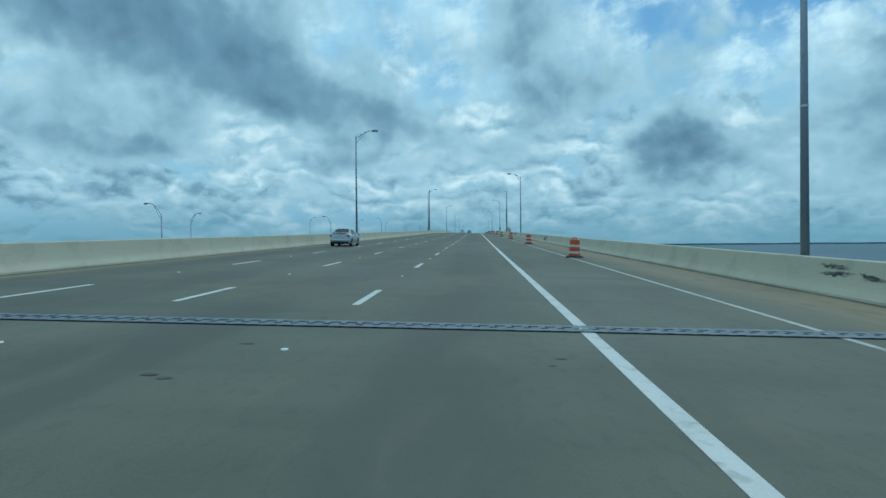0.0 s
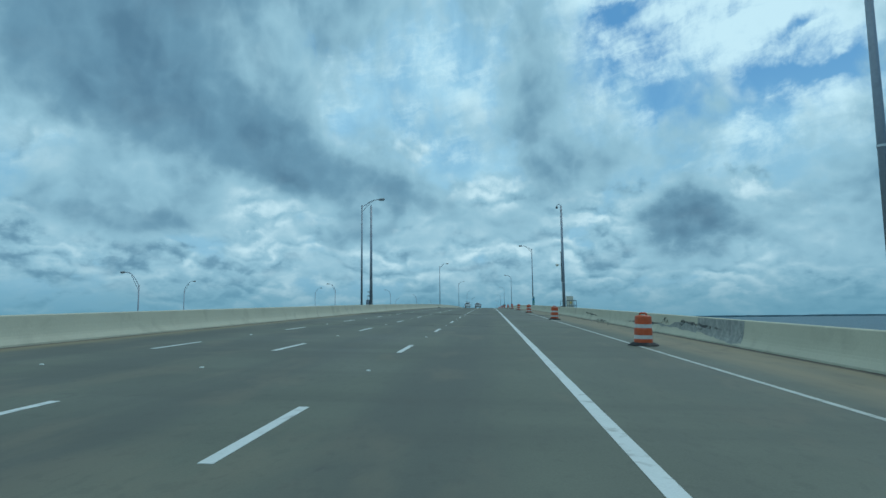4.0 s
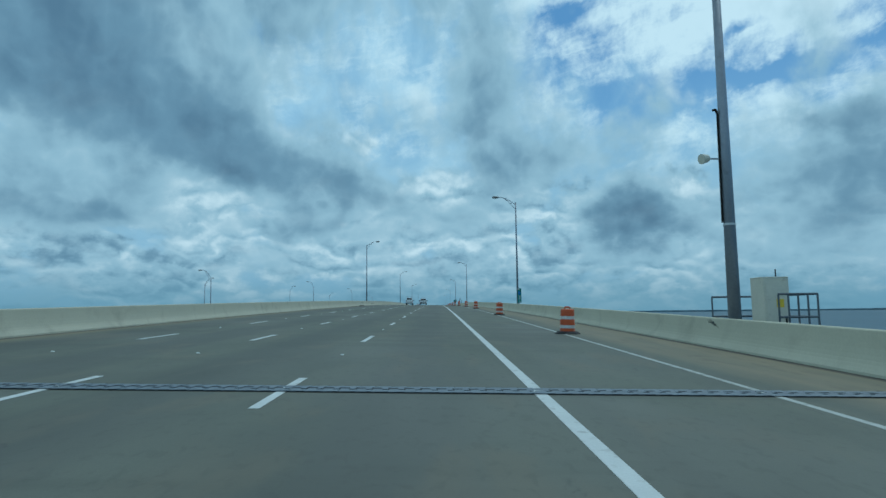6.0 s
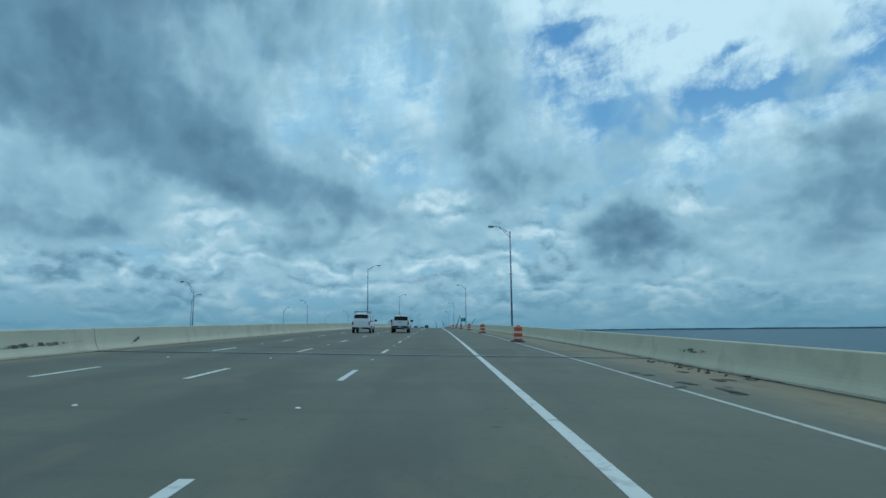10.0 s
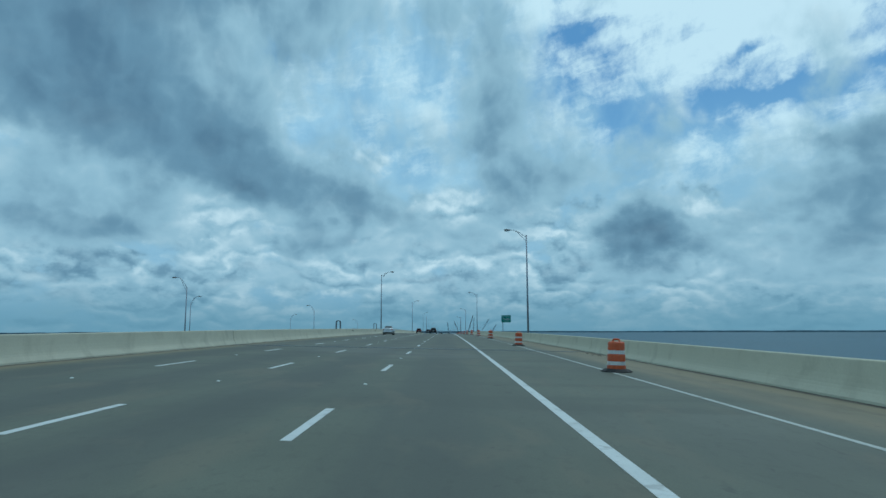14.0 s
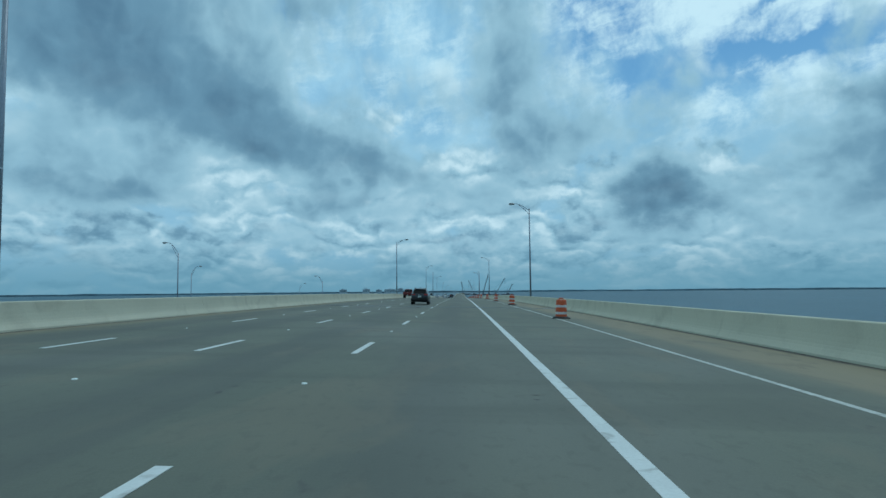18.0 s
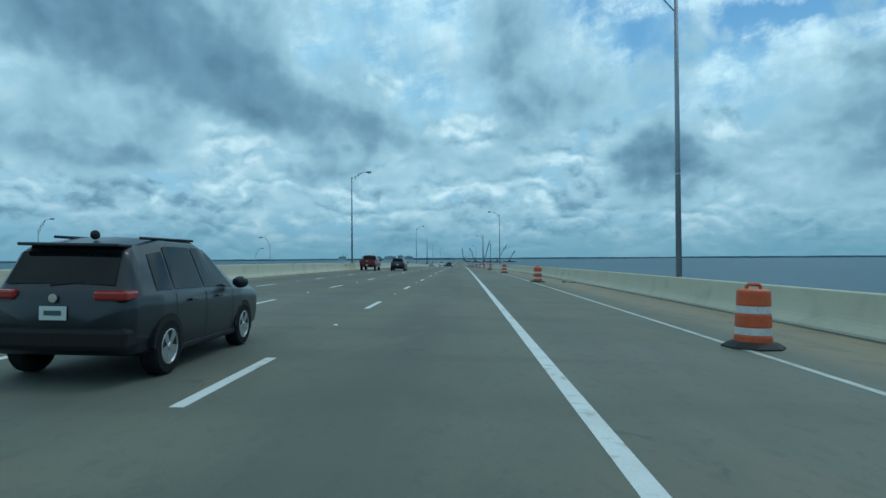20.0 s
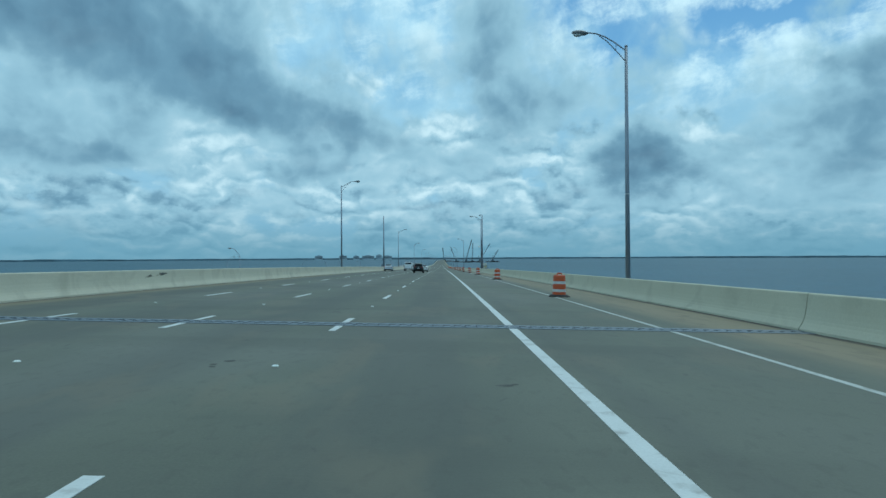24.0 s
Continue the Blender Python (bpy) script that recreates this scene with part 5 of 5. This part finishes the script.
def suv(m, label, paint, L=4.45, group="", name="suv", H=0.0):
    sh = Shell(L, [(0, 0.5), (0.2, 0.32), (0.6, 0.25), (L - 0.7, 0.24), (L - 0.1, 0.3), (L, 0.5)],
               [(0, 0.95), (0.3, 1.02), (1.5, 1.0), (3.4, 0.97), (L - 0.5, 0.9), (L, 0.7)],
               [(0, 0.98), (0.06, 1.08), (0.34, 1.55), (0.45, 1.61), (1.2, 1.66 + H), (2.2, 1.65 + H), (2.55, 1.6), (3.35, 1.12), (L - 0.4, 1.0), (L - 0.1, 0.88), (L, 0.72)],
               [(0, 0.78), (0.15, 0.86), (0.7, 0.92), (3.4, 0.92), (L - 0.4, 0.87), (L, 0.6)],
               [(0, 0.72), (0.34, 0.64), (0.6, 0.62), (2.5, 0.62), (3.3, 0.76), (L - 0.4, 0.75), (L, 0.5)])
    t = thing(name, m, label, "car", group)
    part("body", sh.body(), paint, t, smooth=True)
    part("rear_screen", sh.end_pane(0.09, 0.31, 0.06, 0.012), M_GLASS, t, "dark tailgate window")
    part("roof_spoiler", one_box(-0.6, 0.6, 0.2, 0.52, 1.58, 1.62, bevel=0.015), paint, t)
    part("wiper", one_rod((-0.1, 0.08, 1.13), (0.28, 0.11, 1.17), 0.012), M_TRIM, t)
    part("windscreen", sh.end_pane(2.6, 3.3, 0.07), M_GLASS, t)
    for sg in (-1, 1):
        part("quarter_window", sh.side_pane(sg, 0.62, 1.02, slant0=0.1, slant1=0.06, f1=0.85), M_GLASS, t)
        part("rear_window", sh.side_pane(sg, 1.08, 1.95, slant0=0.06, slant1=-0.02), M_GLASS, t)
        part("front_window", sh.side_pane(sg, 2.0, 3.05, slant0=-0.02, slant1=-0.42), M_GLASS, t)
        part("tail_lamp", one_box(min(sg * 0.45, sg * 0.84), max(sg * 0.45, sg * 0.84), -0.03, 0.26, 0.97, 1.08, bevel=0.03), M_TAIL, t, "slim red tail lamp")
        part("reflector", one_box(min(sg * 0.5, sg * 0.72), max(sg * 0.5, sg * 0.72), -0.055, -0.03, 0.52, 0.57), M_TAIL, t)
        part("head_lamp", one_box(min(sg * 0.42, sg * 0.66), max(sg * 0.42, sg * 0.66), L - 0.35, L - 0.1, 0.76, 0.86, bevel=0.04), M_CLEAR, t)
        part("roof_rail", one_rod((sg * 0.545, 0.8, 1.65 + H), (sg * 0.545, 2.3, 1.655 + H), 0.018), M_TRIM, t)
    part("rear_bumper", one_box(-0.85, 0.85, -0.06, 0.3, 0.4, 0.66, bevel=0.06), M_TRIM, t, "black bumper")
    part("badge", one_rod((0, -0.035, 0.99), (0, -0.01, 0.99), 0.05, seg=12), M_CHROME, t)
    part("aerial_fin", blob(0, 0.75, 1.68 + H, 0.03, 0.1, 0.06), M_TRIM, t)
    plate(t, -0.015, 0.82)
    mirrors(t, sh, 2.95, paint, 1.08, 1.1)
    handles(t, sh, (1.5, 2.4), 0.9, paint)
    seams(t, sh, (1.05, 1.98, 3.0))
    part("sill", one_box(-0.9, 0.9, 1.2, 3.2, 0.24, 0.34, bevel=0.03), M_TRIM, t)
    fit_wheels(t, sh, (0.85, 0.85 + 2.67), 0.35, 0.22, 5)
    return t


def pickup(m, label, paint, L=5.85, crew=True, steps=False, group=""):
    sh = Shell(L, [(0, 0.55), (0.1, 0.5), (L - 0.6, 0.42), (L - 0.05, 0.45), (L, 0.6)],
               [(0, 1.2), (2.0, 1.2), (4.3, 1.18), (L - 0.3, 1.12), (L, 0.95)],
               [(0, 1.30), (0.02, 1.33), (1.88, 1.33), (1.9, 1.36), (1.99, 1.88), (2.15, 1.96), (3.5, 1.96), (3.7, 1.89), (4.35, 1.34), (L - 0.5, 1.24), (L - 0.08, 1.1), (L, 0.98)],
               [(0, 0.97), (0.1, 1.0), (L - 0.5, 1.0), (L - 0.05, 0.9), (L, 0.8)],
               [(0, 0.95), (1.88, 0.95), (1.92, 0.82), (2.1, 0.72), (3.6, 0.72), (4.35, 0.84), (L - 0.3, 0.84), (L, 0.7)])
    t = thing("pickup_truck", m, label, "pickup truck", group)
    part("body", sh.body(), paint, t, smooth=False)
    bed = part("bed_lining", one_box(-0.82, 0.82, 0.1, 1.84, 1.34, 1.352), M_TRIM, t, "black load bed lining")
    for a in ((-0.97, -0.82, 0.0, 1.86), (0.82, 0.97, 0.0, 1.86), (-0.97, 0.97, 0.0, 0.09)):
        part("bed_rail", one_box(a[0], a[1], a[2], a[3], 1.32, 1.375, bevel=0.015), paint, t)
        part("rail_cap", one_box(a[0] + 0.01, a[1] - 0.01, a[2] + 0.01, a[3] - 0.01, 1.376, 1.395), M_TRIM, t, "black bed rail cap")
    part("rear_screen", sh.end_pane(1.905, 1.985, 0.05, 0.012), M_GLASS, t, "dark cab rear window")
    part("windscreen", sh.end_pane(3.74, 4.3, 0.07), M_GLASS, t)
    for sg in (-1, 1):
        part("rear_window", sh.side_pane(sg, 2.12, 2.85, slant0=0.03, f0=0.1), M_GLASS, t)
        part("front_window", sh.side_pane(sg, 2.92, 3.95, slant1=-0.32, f0=0.1), M_GLASS, t)
        part("tail_lamp", one_box(min(sg * 0.86, sg * 1.0), max(sg * 0.86, sg * 1.0), -0.03, 0.14, 0.92, 1.28, bevel=0.02), M_TAIL, t, "tall red tail lamp")
        part("head_lamp", one_box(min(sg * 0.55, sg * 0.88), max(sg * 0.55, sg * 0.88), L - 0.2, L - 0.02, 0.9, 1.1, bevel=0.03), M_CLEAR, t)
    gate = part("tailgate", one_box(-0.84, 0.84, -0.025, 0.05, 0.78, 1.36, bevel=0.015), paint, t)
    part("gate_handle", one_box(-0.13, 0.13, -0.04, -0.02, 1.18, 1.25, bevel=0.008), M_CHROME if steps else M_TRIM, gate)
    bump = part("rear_bumper", one_box(-0.95, 0.95, -0.16, 0.1, 0.58, 0.76, bevel=0.03), M_TRIM, t, "dark step bumper")
    plate(t, -0.165, 0.68)
    part("tow_hitch", one_box(-0.06, 0.06, -0.22, 0.0, 0.5, 0.58), M_TRIM, bump)
    mirrors(t, sh, 3.85, M_TRIM, 1.36, 1.5)
    handles(t, sh, (2.3, 3.1), 1.12, M_CHROME if steps else paint)
    seams(t, sh, (1.95, 2.88, 3.95))
    if steps:
        for sg in (-1, 1):
            part("side_step", one_rod((sg * 1.02, 2.05, 0.48), (sg * 1.02, 4.0, 0.48), 0.045), M_CHROME, t, "chrome side step")
            part("side_moulding", one_box(min(sg * 0.995, sg * 1.015), max(sg * 0.995, sg * 1.015), 2.0, 3.95, 0.86, 0.90), M_CHROME, t, "chrome side strip")
    for sg in (-1, 1):
        part("frame_rail", one_box(sg * 0.42 - 0.06, sg * 0.42 + 0.06, 0.2, L - 0.6, 0.38, 0.55), M_TRIM, t)
    part("underbody", one_box(-0.36, 0.36, 0.2, L - 0.6, 0.40, 0.54), M_TRIM, t)
    part("cab_light", one_box(-0.09, 0.09, 2.04, 2.07, 1.925, 1.95), M_TAIL, t)
    part("exhaust", one_rod((0.6, -0.1, 0.45), (0.6, 0.3, 0.45), 0.04), M_CHROME, t)
    fit_wheels(t, sh, (1.15, 1.15 + 3.6), 0.4, 0.26, 6)
    return t


def van(m, label, paint, L=5.4, group=""):
    sh = Shell(L, [(0, 0.5), (0.1, 0.42), (L - 0.5, 0.38), (L, 0.5)], [(0, 1.1), (3.8, 1.1), (4.6, 1.08), (L, 0.8)],
               [(0, 1.3), (0.03, 1.5), (0.14, 2.0), (0.35, 2.08), (3.5, 2.1), (3.75, 2.04), (4.5, 1.3), (L - 0.15, 1.1), (L, 0.9)],
               [(0, 0.92), (0.2, 1.0), (4.4, 1.0), (L - 0.2, 0.88), (L, 0.75)], [(0, 0.9), (0.14, 0.8), (0.4, 0.78), (3.6, 0.78), (4.5, 0.86), (L, 0.65)])
    t = thing("van", m, label, "van", group)
    part("body", sh.body(), paint, t, smooth=False)
    for a, b in ((-0.74, -0.04), (0.04, 0.74)):
        d = part("rear_door", one_box(a, b, -0.02, 0.05, 0.62, 1.28, bevel=0.02), paint, t)
    part("rear_screen", sh.end_pane(0.035, 0.125, 0.12, 0.015), M_GLASS, t, "dark rear door windows")
    part("windscreen", sh.end_pane(3.8, 4.45, 0.07), M_GLASS, t)
    for sg in (-1, 1):
        part("front_window", sh.side_pane(sg, 3.0, 4.1, slant1=-0.4), M_GLASS, t)
        part("side_window", sh.side_pane(sg, 0.5, 1.5), M_GLASS, t)
        part("tail_lamp", one_box(min(sg * 0.8, sg * 0.95), max(sg * 0.8, sg * 0.95), -0.02, 0.1, 0.85, 1.2, bevel=0.02), M_TAIL, t, "red tail lamp")
    part("rear_bumper", one_box(-0.95, 0.95, -0.14, 0.1, 0.45, 0.6, bevel=0.03), M_TRIM, t)
    rack = part("roof_rack", tube(bmesh.new(), [(-0.75, 0.3, 2.3), (0.75, 0.3, 2.3), (0.75, 3.0, 2.3), (-0.75, 3.0, 2.3), (-0.75, 0.3, 2.3)], 0.03), M_POLE, t, "grey roof rack")
    for y in (0.3, 1.2, 2.1, 3.0):
        part("cross_bar", one_rod((-0.78, y, 2.3), (0.78, y, 2.3), 0.028), M_POLE, rack)
        for sg in (-0.75, 0.75):
            part("rack_foot", one_rod((sg, y, 2.02), (sg, y, 2.3), 0.025), M_POLE, rack)
    plate(t, -0.145, 0.53)
    mirrors(t, sh, 4.0, M_TRIM, 1.35, 1.4)
    seams(t, sh, (1.8, 3.0, 4.1))
    fit_wheels(t, sh, (1.05, 1.05 + 3.4), 0.36, 0.22, 5)
    return t


TRAFFIC = "traffic on the bridge"
sedan(on_deck(-8.75, 62.0), "silver compact saloon car with a boot spoiler, in the fast lane", M_SILVER, 4.54, True, group=TRAFFIC)
pickup(on_deck(-1.7, 372.0), "white crew cab pickup truck with a dark bumper", M_WHITE, group=TRAFFIC)
suv(on_deck(-1.8, 598.0), "charcoal people carrier seen from behind on the bridge", M_CHAR, 4.7, TRAFFIC, H=0.05)
van(on_deck(-5.6, 368.0), "white work van with a ladder rack on its roof", M_WHITE, group=TRAFFIC)
sedan(on_deck(-7.85, 523.0), "pale silver saloon car with red tail lamps, straddling the line", M_PALE, 4.87, False, group=TRAFFIC)
suv(on_deck(-5.45, 670.6), "dark slate-blue compact SUV with slim tail lamps", M_NAVY, group=TRAFFIC)
pickup(on_deck(-9.22, 669.7), "dark red crew cab pickup truck with chrome steps", M_RED, 6.1, steps=True, group=TRAFFIC)
suv(on_deck(-1.8, 815.0), "charcoal SUV far ahead on the bridge", M_CHAR, group=TRAFFIC)
sedan(on_deck(-1.7, 842.0), "white saloon car far ahead on the bridge", M_WHITE, group=TRAFFIC)
van(on_deck(-5.5, 850.0), "white panel van far ahead on the bridge", M_WHITE, group=TRAFFIC)
sedan(on_deck(-9.2, 838.0), "silver saloon car far ahead near the barrier", M_SILVER, group=TRAFFIC)
sedan(on_deck(-5.4, 905.0), "dark saloon car far ahead on the bridge", M_CHAR, group=TRAFFIC)


# ---- far works: barges with lattice cranes, and low buildings on the shore ----
def crane_barge(x, y, turn, boom, lean):
    b = thing("barge", pose(x, y, 0, 0, 0, turn), "flat dark work barge moored beside the bridge", "barge", "work barges")
    part("hull", one_box(-9, 9, -26, 26, -0.6, 2.6, bevel=0.4), M_BARGE, b)
    part("deckhouse", one_box(-3, 3, 16, 23, 2.6, 6.6, bevel=0.2), M_FARWALL, b)
    part("pile_stack", one_box(-5, 5, -22, -8, 2.6, 4.2, bevel=0.3), M_CRANE, b)
    c = thing("crane", pose(x, y, 2.6, 0, 0, turn), "tall dark lattice boom crane on a barge", "crane", "cranes")
    part("tracks", one_box(-3.2, 3.2, -3.6, 3.6, 0, 1.3, bevel=0.3), M_CRANE, c)
    part("cab", one_box(-2.4, 2.4, -4.2, 3.4, 1.3, 4.6, bevel=0.3), M_CRANE, c)
    tip = Vector((boom * math.sin(lean), 2, 3 + boom * math.cos(lean)))
    foot = Vector((0, 2, 3))
    bm = bmesh.new()
    off = [(-0.9, -0.9), (0.9, -0.9), (0.9, 0.9), (-0.9, 0.9)]
    n = 14
    for i in range(n):
        p, q = foot.lerp(tip, i / n), foot.lerp(tip, (i + 1) / n)
        for k in range(4):
            a, d = off[k], off[(k + 1) % 4]
            rod(bm, (p.x + a[0], p.y + a[1], p.z), (q.x + a[0], q.y + a[1], q.z), 0.28, seg=4)
            rod(bm, (p.x + a[0], p.y + a[1], p.z), (q.x + d[0], q.y + d[1], q.z), 0.16, seg=4)
    part("boom", bm, M_CRANE, c)
    part("mast", one_rod((0, -2, 4), (-6 * math.sin(lean), -3, 17), 0.5, seg=6), M_CRANE, c)
    part("pendant", one_rod((-6 * math.sin(lean), -3, 17), tuple(tip), 0.12, seg=4), M_CRANE, c)
    part("hoist_rope", one_rod(tuple(tip), (tip.x, tip.y, 6), 0.1, seg=4), M_CRANE, c)


for x, y, turn, boom, lean in ((75, 2570, 20, 66, 0.3), (118, 2605, -10, 60, 0.55), (98, 2660, 0, 56, 0.04), (48, 2690, 5, 48, -0.4), (12, 2860, 80, 52, -0.6), (160, 2640, 30, 40, 0.62)):
    crane_barge(x, y, turn, boom, lean)
random.seed(21)
for a, w, h in ((8.3, 50, 27), (6.2, 80, 25), (5.3, 40, 30), (4.6, 60, 24), (7.2, 40, 23), (10.3, 50, 26)):
    r = 4440
    t = thing("far_building", pose(-math.sin(radians(a)) * r, 350 + math.cos(radians(a)) * r, 0, 0, 0, a), "pale blocky building on the far shore", "building", "buildings on the shore")
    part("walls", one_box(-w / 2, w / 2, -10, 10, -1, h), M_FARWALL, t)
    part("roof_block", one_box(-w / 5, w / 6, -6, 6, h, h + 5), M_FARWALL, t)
    for k in range(3):
        part("window_band", one_box(-w / 2 + 3, w / 2 - 3, -10.3, -10, h * (0.3 + 0.22 * k), h * (0.3 + 0.22 * k) + 2), M_GLASS, t)
